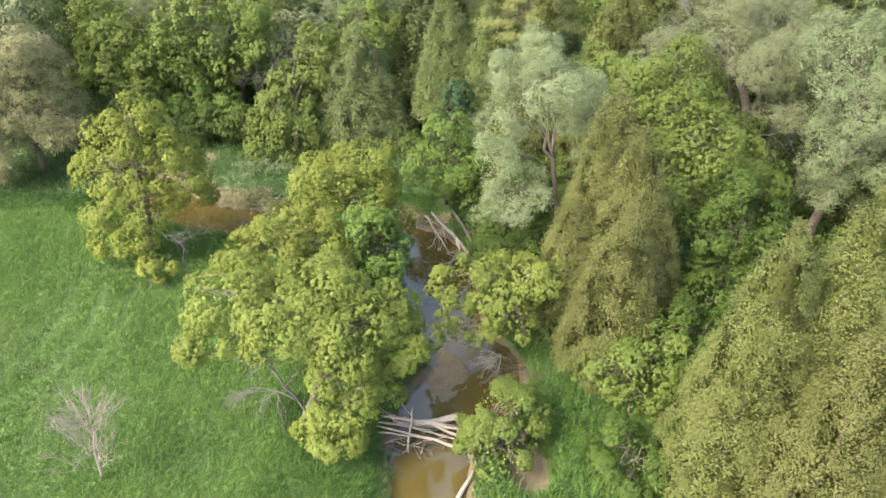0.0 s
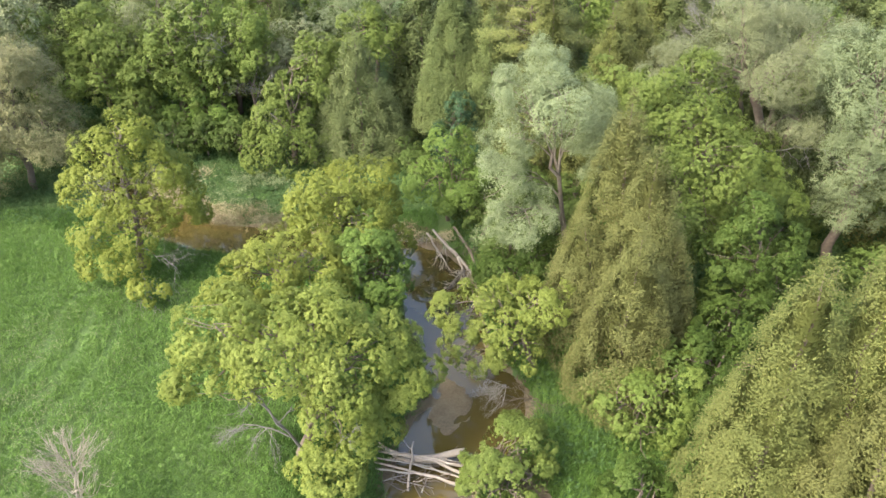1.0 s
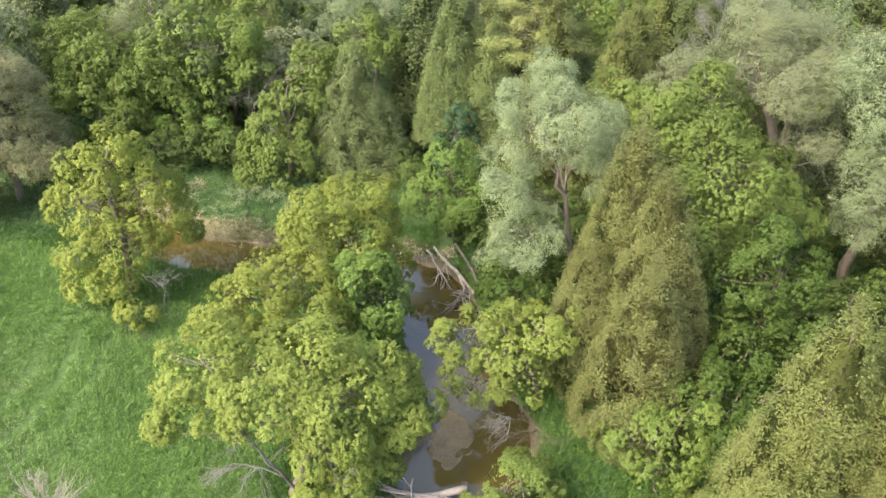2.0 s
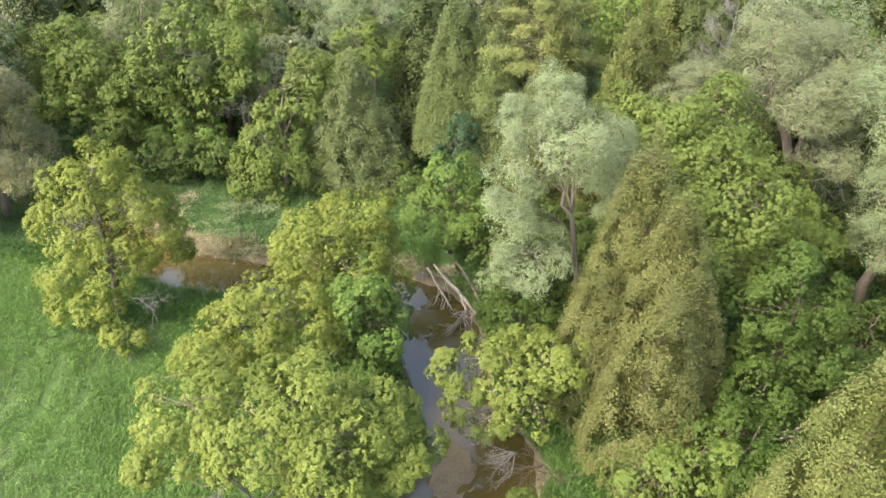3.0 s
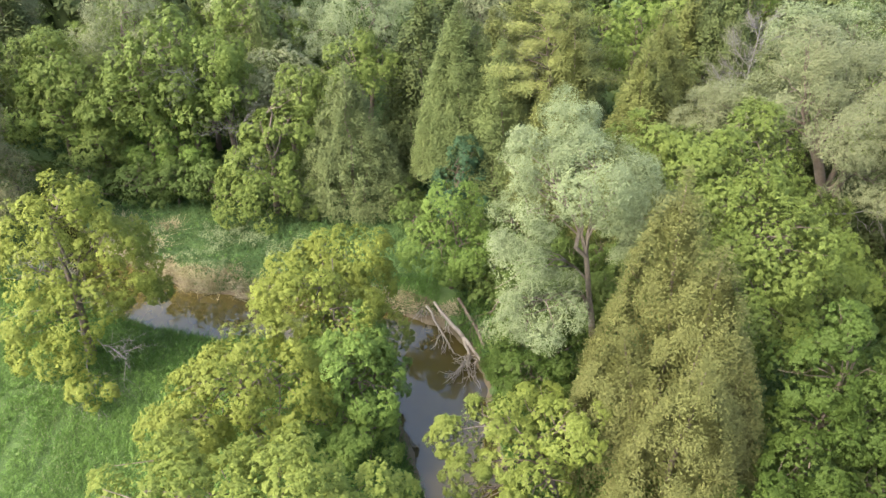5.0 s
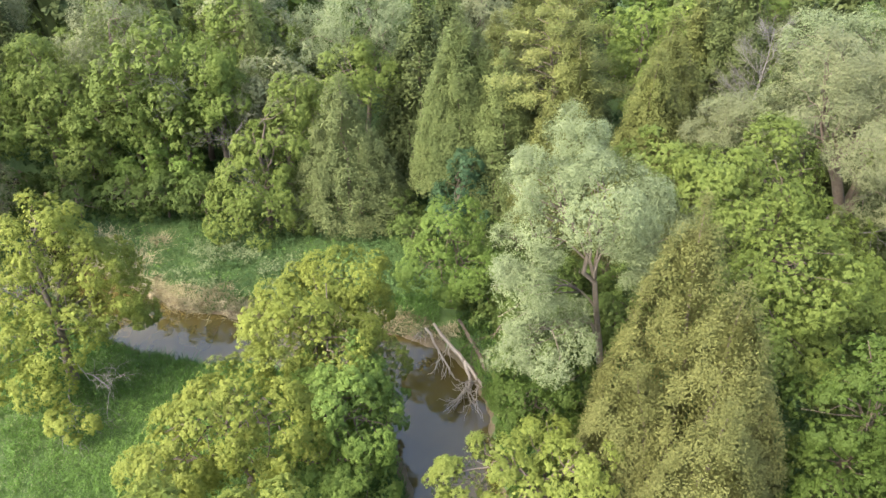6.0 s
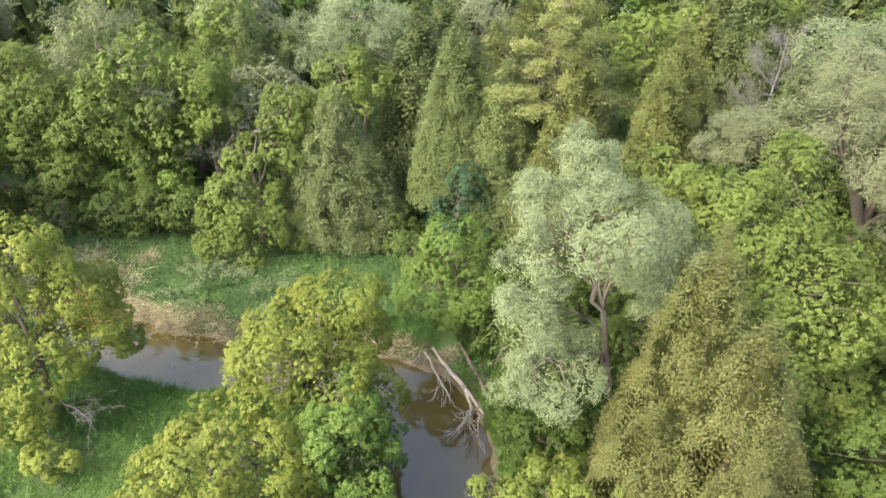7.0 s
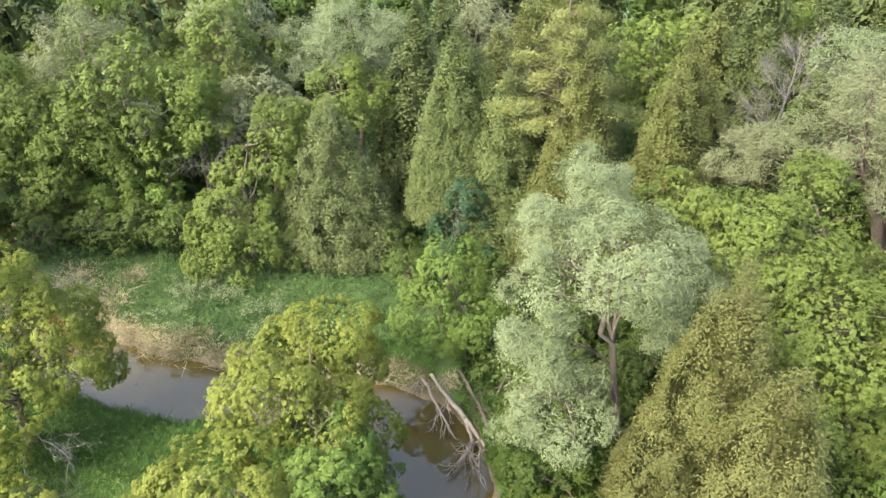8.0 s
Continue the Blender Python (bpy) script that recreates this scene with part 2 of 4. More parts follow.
def spray_quads(origin, shoot, kind, rng, droop=0.0):
    """Leaves of many sprays, one triangle each: domed tufts for broad leaves, loose shoots for narrow ones."""
    L, W, k, span, _ = LEAF[kind]
    m = len(origin)
    o, a = np.repeat(origin, k, 0), np.repeat(shoot, k, 0)
    n = m * k
    size = (0.65 + 0.7 * rng.random((n, 1)))
    ln, wd = L * size, W * size
    up = np.array((0, 0, 1.0))
    if kind in TUFTED:
        e = unit(rng.normal(size=(n, 3)) * 0.8 + a + up * 0.15)
        p = o + e * span * (0.45 + 0.65 * rng.random((n, 1)))
        face = unit(e * 0.5 + a * 0.7 + up * 0.30 + rng.normal(size=(n, 3)) * 0.24)
        way = e - a * (e * a).sum(1, keepdims=True) - up * (0.3 + droop) + rng.normal(size=(n, 3)) * 0.35
    else:
        t = rng.random((n, 1)) * span
        p = o + a * t + rng.normal(size=(n, 3)) * span * (0.6 if kind in FINE else 0.38)
        face = unit(a * 0.9 + up * 0.3 + rng.normal(size=(n, 3)) * (0.34 if kind in FINE else 0.42))
        way = rng.normal(size=(n, 3)) * 0.6 + (a * 0.5 + up * 0.45 if kind in FINE else a * 0.3 - up * (0.35 + droop))
    d = unit(way - (way * face).sum(1, keepdims=True) * face)
    s = unit(np.cross(d, face))
    return np.stack([p - s * wd * 0.5 - d * ln * 0.3, p + s * wd * 0.5 - d * ln * 0.15, p + d * ln * 0.7], 1)


def sphere_dirs(n, rng, low=-0.45):
    d = unit(rng.normal(size=(n * 3, 3)))
    d = d[d[:, 2] > low]
    return d[:n]


def crown_quads(lobes, kind, rng, dense=1.0, low=-0.5, clump=0.36):
    """Sprays on lumpy clumps over every lobe (x, y, z, radius), none deep inside a neighbour, and larger inner leaves."""
    L = np.array([q[:3] for q in lobes], float)
    R = np.array([q[3] for q in lobes], float)
    out, per = [], LEAF[kind][4] * dense
    for i, (c, r) in enumerate(zip(L, R)):
        nc = max(7, int(15 * (r / 1.6) ** 1.3))
        cd = sphere_dirs(nc, rng, low)
        ccen = c + cd * r * (0.72 + 0.26 * rng.random((len(cd), 1))) * np.array((1, 1, 0.92))
        crad = r * clump * (0.6 + 0.8 * rng.random(len(cd))) / max(1.0, r / 2.2) ** 0.5
        cnt = np.maximum(6, (per * 4 * r * r * 3.1 / nc * (crad / crad.mean()) ** 2).astype(int))
        org, sh = [], []
        for q, cr, k, dd in zip(ccen, crad, cnt, cd):
            e = unit(rng.normal(size=(k, 3)) + dd * 0.75 + np.array((0, 0, 0.25)))
            org.append(q + e * cr * (0.72 + 0.34 * rng.random((k, 1))))
            sh.append(unit(e + dd * 0.6 + np.array((0, 0, 0.35))))
        org, sh = np.concatenate(org), np.concatenate(sh)
        keep = np.ones(len(org), bool)
        for j in range(len(L)):
            if j != i:
                keep &= np.linalg.norm(org - L[j], axis=1) > R[j] * 0.82
        keep &= org[:, 2] > 0.5
        out.append(spray_quads(org[keep], sh[keep], kind, rng))
        ni = int((9 if kind == "back" else 26 if kind in ("mid", "midfine") else 230 if kind in ("willow", "willow2") else 120) * r * r)
        e = unit(rng.normal(size=(ni, 3)))
        p = c + e * r * (0.6 + 0.26 * rng.random((ni, 1)))
        d = unit(np.cross(e, rng.normal(size=(ni, 3))))
        s = unit(np.cross(d, e + 0.4 * rng.normal(size=(ni, 3))))
        z = (0.15 + 0.12 * rng.random((ni, 1))) * (2.6 if kind == "back" else 1.3 if kind in ("mid", "midfine") else 0.55 if kind == "shrub" else 0.62)
        w = 0.22 if kind in ("willow", "willow2") else 0.45
        v = np.stack([p - s * z * w, p + s * z * w, p + d * z * 1.1], 1)
        out.append(v[p[:, 2] > 0.45])
    return np.concatenate(out)


def lobes_for(x, y, h, r, cb, n, rng, flat=1.0):
    """Lobes of a rounded crown that stands at x, y."""
    out = [(x, y, h - 0.42 * r, 0.45 * r), (x, y, (h + cb) / 2, 0.62 * r)]
    for k in range(n):
        a = k * 2.399 + rng.random() * 0.7
        z = cb + (h - cb) * (0.16 + 0.62 * ((k + 0.5) / n))
        w = r * (0.72 - 0.38 * max(0, (z - cb) / (h - cb) - 0.35)) * (0.85 + 0.3 * rng.random())
        out.append((x + math.cos(a) * w, y + math.sin(a) * w, z, r * (0.34 + 0.14 * rng.random())))
    return out


def broadleaf(name, label, category, x, y, base, lobes, material, kind="maple", seed=1, trunk=0.2, fork=0.35, dense=1.0, bark=None, low=-0.5, group="", lean=(0, 0), limbs=9, clump=0.36):
    """A tree or shrub with trunk, limbs and leafy crown."""
    rng = np.random.default_rng(seed)
    bark = bark or BARK
    root = tagged(new(name), label, category, group)
    root.location = (x, y, base)
    rel = [(a - x, b - y, c - base, r) for a, b, c, r in lobes]
    top = max(c + r for a, b, c, r in rel)
    cx, cy = np.mean([q[0] for q in rel]), np.mean([q[1] for q in rel])
    f = np.array((cx * 0.25 + lean[0], cy * 0.25 + lean[1], top * fork))
    head = np.array((cx * 0.8, cy * 0.8, top * 0.86))
    way = np.concatenate([bent((0, 0, -0.3), f, rng, 0.06, 5), bent(f, head, rng, 0.10, 6)[1:]])
    rad = np.concatenate([np.linspace(trunk * 1.35, trunk * 0.85, 5), np.linspace(trunk * 0.8, trunk * 0.12, 6)[1:]])
    link_mesh("trunk", tubes_mesh("trunk", [tube(way, rad, 8, 0.06, rng)]), bark, root)
    for q in sorted(rel, key=lambda q: -q[3])[:limbs]:
        c = np.array(q[:3])
        k = int(np.clip(np.searchsorted(way[:, 2], c[2] * 0.62), 2, len(way) - 2))
        main = sweep(way[k], c + np.array((0, 0, q[3] * 0.3)), way[k] - way[k - 1], rng)
        parts = [tube(main, np.linspace(rad[k] * 0.55, 0.022, 8), 6)]
        for _ in range(6):
            e = unit(rng.normal(size=3) + np.array((0, 0, 0.4)))
            st = main[rng.integers(3, 8)]
            parts.append(tube(bent(st, c + e * q[3] * 0.9, rng, 0.15, 4), np.linspace(0.04, 0.012, 4), 4))
        link_mesh("limb", tubes_mesh("limb", parts), bark, root)
    leaves = crown_quads(rel, kind, rng, dense, low, clump)
    link_mesh("crown", faces_mesh("crown", leaves, leaves.shape[1]), material, root)
    return root


def cedar(label, x, y, base, plumes, material, seed, kind="cedar", dense=1.0, trunk=0.18, name="cedar_tree", foot=0.03):
    """A cedar of one or more pointed plumes (dx, dy, height, radius)."""
    rng = np.random.default_rng(seed)
    root = tagged(new(name), label, "tree")
    root.location = (x, y, base)
    quads = []
    for px, py, h, R in plumes:
        link_mesh("trunk", tubes_mesh("trunk", [tube(bent((px * 0.3, py * 0.3, -0.3), (px, py, h * 0.97), rng, 0.02, 7), np.linspace(trunk, 0.02, 7), 7)]), BARK, root)
        # overlapping bunches on the cone's surface, each a small upswept dome of sprays
        br = 0.075 * R + 0.20
        nb = int(math.pi * R * h * 1.05 / (math.pi * br * br) * (0.55 if kind == "back" else 1.5))
        z = h * (foot + (0.98 - foot) * (1 - (1 - 0.998 * rng.random(nb)) ** 0.62))
        prof = lambda q: R * np.clip((1 - (q / h)) ** 0.78, 0, 1) * np.clip(0.8 + 1.4 * q / h, 0, 1) * 1.1
        ang = rng.random(nb) * 2 * np.pi
        limb = 0.5 * np.sin(ang * 3 + z * 2.1 + seed) + 0.5 * np.sin(ang * 5 - z * 1.3 + seed * 2)      # larger boughs
        lump = 0.92 + 0.09 * rng.random(nb) + 0.06 * limb
        bx = np.stack([px + np.cos(ang) * prof(z) * lump, py + np.sin(ang) * prof(z) * lump, z], 1)
        out = np.stack([np.cos(ang), np.sin(ang), 0.45 + 0 * ang], 1)
        k = max(4, int(LEAF[kind][4] * dense * 2 * math.pi * R * h * 0.72 / nb))
        o, d = np.repeat(bx, k, 0), np.repeat(unit(out), k, 0)
        e = unit(rng.normal(size=(len(o), 3)) * 0.8 + d)
        off = e * br * np.array((1, 1, 1.5)) * (0.6 + 0.45 * rng.random((len(o), 1)))
        org = o + off - d * (off * d).sum(1, keepdims=True) * 0.62
        tipz = rng.random((max(90, 3 * k), 1))
        tips = np.array((px, py, h)) + np.concatenate([rng.normal(size=(len(tipz), 2)) * 0.2 * (1.15 - tipz) * (1 + R * 0.2), (tipz - 0.9) * 1.8], 1)
        org = np.concatenate([org, tips])
        sh = np.concatenate([unit(e * 0.6 + d * 0.5 + np.array((0, 0, 0.7))), np.tile((0.0, 0.0, 1.0), (len(tips), 1))])
        ok = org[:, 2] > 0.3
        for qx, qy, qh, qR in plumes:
            if (qx, qy, qh) != (px, py, h):
                zz = np.clip(org[:, 2] / qh, 0, 1)
                inside = qR * (1 - zz) ** 0.78 * 0.72
                ok &= ~((np.hypot(org[:, 0] - qx, org[:, 1] - qy) < inside) & (org[:, 2] < qh))
        quads.append(spray_quads(org[ok], sh[ok], kind, rng))
        ni = int((8 if kind == "back" else 40 if kind == "midfine" else 200) * R * h)
        zi, ai = h * (foot + (0.9 - foot) * rng.random(ni)), rng.random(ni) * 2 * np.pi
        ri = prof(zi) * (0.62 + 0.26 * rng.random(ni))
        sz = 2.4 if kind == "back" else 0.5 if kind == "midfine" else 0.25
        p = np.stack([px + np.cos(ai) * ri, py + np.sin(ai) * ri, zi], 1)
        s = np.stack([-np.sin(ai), np.cos(ai), 0.2 * rng.normal(size=ni)], 1) * 0.24 * sz
        u = np.stack([0.15 * np.cos(ai), 0.15 * np.sin(ai), 0 * ai + 0.45], 1) * sz
        quads.append(np.stack([p - u * 0.5 - s, p - u * 0.5 + s, p + u], 1))
    link_mesh("crown", faces_mesh("crown", np.concatenate(quads), 3), material, root)
    return root


# ---- ground, creek ----
# centre and half width of the creek, downstream to upstream
CREEK = np.array([(0, -60, 2.2), (-0.3, 5, 2.0), (-0.5, 17, 1.8), (-0.7, 21, 1.8), (-0.1, 23.5, 2.0), (1.6, 26, 2.5), (0.9, 29, 1.8),
                  (0.1, 32, 2.0), (-0.4, 35, 2.3), (-0.8, 37.6, 2.0), (-2.8, 39.5, 1.75), (-6, 39.9, 1.6), (-10, 40.7, 1.85), (-14, 41.3, 2.0),
                  (-18, 42.8, 1.9), (-21.6, 45.6, 1.4), (-24.6, 48.6, 1.0), (-27.5, 52.2, 0.5), (-31, 57, 0.6), (-40, 63, 0.6), (-70, 74, 0.6)])


def smooth_line(pts, per=8):
    out = []
    for i in range(len(pts) - 1):
        p0, p1, p2, p3 = pts[max(i - 1, 0)], pts[i], pts[i + 1], pts[min(i + 2, len(pts) - 1)]
        for t in np.linspace(0, 1, per, endpoint=False):
            out.append(0.5 * (2 * p1 + (p2 - p0) * t + (2 * p0 - 5 * p1 + 4 * p2 - p3) * t ** 2 + (3 * p1 - p0 - 3 * p2 + p3) * t ** 3))
    return np.array(out + [pts[-1]])


LINE = smooth_line(CREEK)


def shore_distance(x, y):
    """Metres from the water's edge: minus in the creek."""
    x, y = np.asarray(x, float), np.asarray(y, float)
    best = np.full(x.shape, 1e9)
    for a, b in zip(LINE[:-1], LINE[1:]):
        dx, dy = b[0] - a[0], b[1] - a[1]
        t = np.clip(((x - a[0]) * dx + (y - a[1]) * dy) / (dx * dx + dy * dy), 0, 1)
        best = np.minimum(best, np.hypot(x - a[0] - t * dx, y - a[1] - t * dy) - (a[2] + (b[2] - a[2]) * t))
    return best


def waves(x, y):
    return (np.sin(x * 0.9 + 1.3 * np.sin(y * 0.37)) * np.cos(y * 0.77 + 0.9 * np.sin(x * 0.31)) * 0.5 + np.sin(x * 2.3 + y * 1.1) * 0.2 + np.sin(y * 2.9 - x * 1.7) * 0.16)


def ground_z(x, y, d=None):
    d = shore_distance(x, y) if d is None else d
    d = d + 0.28 * waves(x * 1.7, y * 1.7)
    bank = 0.85 + 0.10 * waves(x * 0.5, y * 0.5) + 0.05 * waves(x * 2, y * 2)
    k = np.clip((d + 0.25) / 1.5, 0, 1)
    z = np.where(d > -0.25, bank * (k * k * (3 - 2 * k)) - 0.06, np.maximum(-0.5, -0.06 + (d + 0.25) * 0.5))
    bar = 1 - ((x - 0.2) / 1.2) ** 2 - ((y - 26.5) / 2.2) ** 2 + 0.45 * waves(x * 1.8 + 1, y * 1.8)      # gravel bar
    z = np.where(bar > 0, np.maximum(z, -0.045 + 0.08 * np.sqrt(np.maximum(bar, 0)) + 0.03 * waves(x * 3, y * 3) + 0.03 * waves(x * 7, y * 7)), z)
    side = 1 - ((x - 3.6) / 1.5) ** 2 - ((y - 20.4) / 2.2) ** 2        # sandy shelf below the log jam
    z = np.where(side > 0, np.minimum(z, 0.12 + 0.5 * (1 - np.minimum(side * 2, 1))), z)
    return z


def axis(cuts, far):
    """Grid lines: (from, step) pairs, then growing steps out to the horizon."""
    core = []
    for (a, st), (b, _) in zip(cuts[:-1], cuts[1:]):
        core += list(np.arange(a, b - 1e-6, st))
    core.append(cuts[-1][0])
    ring, st, v = [], 0.6, 0.0
    while v < far:
        st *= 1.5
        v += st
        ring.append(v)
    return np.array([core[0] - q for q in ring[::-1]] + core + [core[-1] + q for q in ring])


gx = axis([(-42, 0.6), (-24, 0.35), (-7, 0.2), (6, 0.6), (30, 0.6)], 2600)
gy = axis([(10, 0.5), (17, 0.22), (46, 0.6), (62, 0.6)], 2600)
GX, GY = np.meshgrid(gx, gy)
gd = shore_distance(GX, GY)
GZ = ground_z(GX, GY, gd)
verts = np.stack([GX, GY, GZ], -1).reshape(-1, 3)
nx, ny = len(gx), len(gy)
idx = np.arange(nx * ny).reshape(ny, nx)
quads = np.stack([idx[:-1, :-1], idx[:-1, 1:], idx[1:, 1:], idx[1:, :-1]], -1).reshape(-1, 4)
me = bpy.data.meshes.new("ground")
me.from_pydata(verts.tolist(), [], quads.tolist())
me.polygons.foreach_set("use_smooth", [True] * len(me.polygons))
at = me.attributes.new("shore", "FLOAT", "POINT")
# turf starts about a metre up the bank; the outer bend and the shelf are barer
bare = 1.0 * np.exp(-((GX + 3.0) / 3.0) ** 2 - ((GY - 42.0) / 1.4) ** 2) + 0.3 * np.exp(-((GX + 14) / 4.5) ** 2 - ((GY - 44.2) / 1.2) ** 2) + 0.9 * np.exp(-((GX + 20.3) / 1.3) ** 2 - ((GY - 46.8) / 1.8) ** 2) + 4.0 * np.exp(-((GX - 3.8) / 1.5) ** 2 - ((GY - 19.9) / 2.4) ** 2)
at.data.foreach_set("value", (gd * 0.9 - bare + 0.1).reshape(-1).astype(np.float32))
tagged(link_mesh("ground", me, SOIL), "green meadow ground with sandy creek banks", "ground", kind="structure")

wet = (gd < 1.0)
keep = wet[:-1, :-1] | wet[:-1, 1:] | wet[1:, 1:] | wet[1:, :-1]
wf = np.stack([idx[:-1, :-1], idx[:-1, 1:], idx[1:, 1:], idx[1:, :-1]], -1)[keep]
used, inv = np.unique(wf.reshape(-1), return_inverse=True)
me = bpy.data.meshes.new("creek_water")
me.from_pydata((verts[used] * np.array((1, 1, 0))).tolist(), [], inv.reshape(-1, 4).tolist())
tagged(link_mesh("water", me, WATER), "murky brown creek water reflecting the pale sky", "water", kind="structure")


# ---- grass and herbs ----
def blades(name, label, x, y, material, height, width, seed, splay=0.35, category="grass"):
    rng = np.random.default_rng(seed)
    n = len(x)
    p = np.stack([x, y, ground_z(x, y) - 0.02], 1)
    a = rng.random(n) * 2 * np.pi
    s = np.stack([np.cos(a), np.sin(a), 0 * a], 1) * (width * (0.6 + 0.8 * rng.random(n)))[:, None]
    h = height * (0.55 + 0.8 * rng.random(n)) * (1 + 0.35 * waves(x * 0.8, y * 0.8))
    b = rng.normal(size=(n, 2)) * splay + np.array((0.12, 0.02))
    up = np.stack([b[:, 0] * h, b[:, 1] * h, h], 1)
    mid = p + up * np.array((0.35, 0.35, 0.6))
    tip = p + up * np.array((1.1, 1.1, 0.95))
    v = np.stack([p * 0.5 + mid * 0.5 - s * 0.5, p * 0.5 + mid * 0.5 + s * 0.5, tip], 1)
    return tagged(link_mesh(name, faces_mesh(name, v, 3), material), label, category, kind="stuff")


def scatter(n, x0, x1, y0, y1, seed, clear=0.5):
    rng = np.random.default_rng(seed)
    x, y = x0 + (x1 - x0) * rng.random(n), y0 + (y1 - y0) * rng.random(n)
    ok = shore_distance(x, y) > clear + 0.35 * waves(x * 1.5, y * 1.5)
    return x[ok], y[ok]


x, y = scatter(260000, -36, -0.5, 13, 44, 11, 0.12)
track = np.array([(-20.0, 33.0), (-19.4, 29.5), (-19.6, 27.0), (-20.9, 24.0), (-23.5, 21.0)])
near = np.full(len(x), 9.0)
for a, b in zip(track[:-1], track[1:]):
    t = np.clip(((x - a[0]) * (b - a)[0] + (y - a[1]) * (b - a)[1]) / ((b - a) ** 2).sum(), 0, 1)
    near = np.minimum(near, np.hypot(x - a[0] - t * (b - a)[0], y - a[1] - t * (b - a)[1]))
ok = (near > 0.28) & (np.abs(near - 1.7) > 0.2) | (np.random.default_rng(5).random(len(x)) < 0.22)
x, y = x[ok], y[ok]
damp = shore_distance(x, y) + 1.6 * waves(x * 0.45, y * 0.45) + np.where((x > -13) & (y < 24), -1.5, 0.0) < 4.2
blades("meadow_grass", "tall light green meadow grass", x[~damp], y[~damp], GRASS, 0.36, 0.036, 12, 0.5)
blades("meadow_grass", "lush deep green meadow grass beside the creek", x[damp], y[damp], LUSH, 0.46, 0.038, 10, 0.4)
x, y = scatter(120000, 0.5, 15, 14, 42, 13, 0.2)
ok = (y < 30) | (x < 7)
x, y = x[ok], y[ok]
ok = ((x - 3.7) / 1.0) ** 2 + ((y - 20.0) / 1.6) ** 2 > 1 + 0.4 * waves(x * 2, y * 2)
x, y = x[ok], y[ok]
blades("bank_grass", "tall green grass between shrubs on the bank", x, y, GRASS, 0.5, 0.055, 14)
x, y = scatter(130000, -34, 4, 38.5, 55, 15, 0.7)
ok = (y > 43.2) | (x < -3.5) & (y > 42.0) | (x > 0.5)
x, y = x[ok], y[ok]
blades("bank_grass", "green grass among herbs on the far bank", x[::4], y[::4], FORB, 0.34, 0.05, 16, 0.5)


def herbs(name, label, x, y, material, low, high, seed, kind="herb"):
    """Leafy weeds in uneven hummocks."""
    rng = np.random.default_rng(seed)
    lump = 0.5 + 0.5 * waves(x * 1.3 + 5, y * 1.3)
    h = low + (high - low) * np.clip(lump, 0, 1.3) * (0.5 + 0.7 * rng.random(len(x)))
    p = np.stack([x, y, ground_z(x, y) + h], 1)
    v = spray_quads(p, unit(rng.normal(size=(len(x), 3)) * 0.5 + np.array((0, 0, 1.0))), kind, rng)
    return tagged(link_mesh(name, faces_mesh(name, v, 3), material), label, "herbs", kind="stuff")


herbs("bank_herbs", "dense leafy green herbs on the far bank", x[::9], y[::9], FORB, 0.15, 0.85, 41)
xm, ym = scatter(1500, -24, -9, 43, 49, 44, 0.5)
ok = waves(xm * 0.9 + 3, ym * 1.1) > 0.05
herbs("bank_herbs", "fuzzy grey-green weeds at the bank edge", xm[ok], ym[ok], WILLOW, 0.3, 0.8, 45, "willow2")
xm, ym = scatter(1500, -26, 1, 43, 53, 46, 0.8)
ok = waves(xm * 0.7, ym * 0.8 + 2) > 0.12
herbs("bank_herbs", "lighter green leafy herbs in patches on the far bank", xm[ok], ym[ok], GRASS, 0.25, 0.9, 47)
xm, ym = scatter(5200, 1.0, 11, 15, 42, 48, 0.3)
ok = (((xm - 3.7) / 1.1) ** 2 + ((ym - 20.0) / 1.7) ** 2 > 1.2) & (waves(xm * 0.8, ym * 0.8) > -0.2)
herbs("bank_herbs", "dark leafy herbs on the shaded creek bank", xm[ok], ym[ok], FORB, 0.2, 0.75, 49)
xm, ym = scatter(5000, -34, -6, 14, 44, 42, 1.0)
herbs("meadow_weeds", "low leafy weeds among the meadow grass", xm, ym, GRASS, 0.10, 0.36, 43)
x, y = scatter(110000, -26, 2, 40, 49, 17, 0.22)
ok = (shore_distance(x, y) < 0.95 + 0.8 * waves(x * 1.4, y * 1.4)) & (y > 40.5)
blades("dry_bank_grass", "matted straw-coloured dry grass along the bank edge", x[ok], y[ok], STRAW, 0.28, 0.05, 18, 1.1)


rng = np.random.default_rng(31)
n = 7000
x, y = rng.normal(-20.8, 2.6, n), rng.normal(24.5, 6.0, n)
ok = (waves(x * 0.7, y * 0.7) > -0.15) & (y < 36)
x, y = x[ok], y[ok]
n = len(x)
z = ground_z(x, y) + 0.42 + 0.2 * rng.random(n)
a = rng.random(n) * 6.28
s3 = np.stack([np.cos(a), np.sin(a), 0.3 * rng.normal(size=n)], 1) * 0.03
t3 = np.stack([-np.sin(a), np.cos(a), 0.3 * rng.normal(size=n)], 1) * 0.05
p = np.stack([x, y, z], 1)
UMBEL = leaf_material("pale_umbel", (0.153, 0.184, 0.077), (0.194, 0.214, 0.106), (0.235, 0.245, 0.144), (0.265, 0.270, 0.182))
tagged(link_mesh("wildflowers", faces_mesh("wildflowers", np.stack([p - s3, p + s3, p + t3], 1), 3), UMBEL), "pale cream wildflower heads among meadow grass", "flowers", kind="stuff")
x, y = [], []
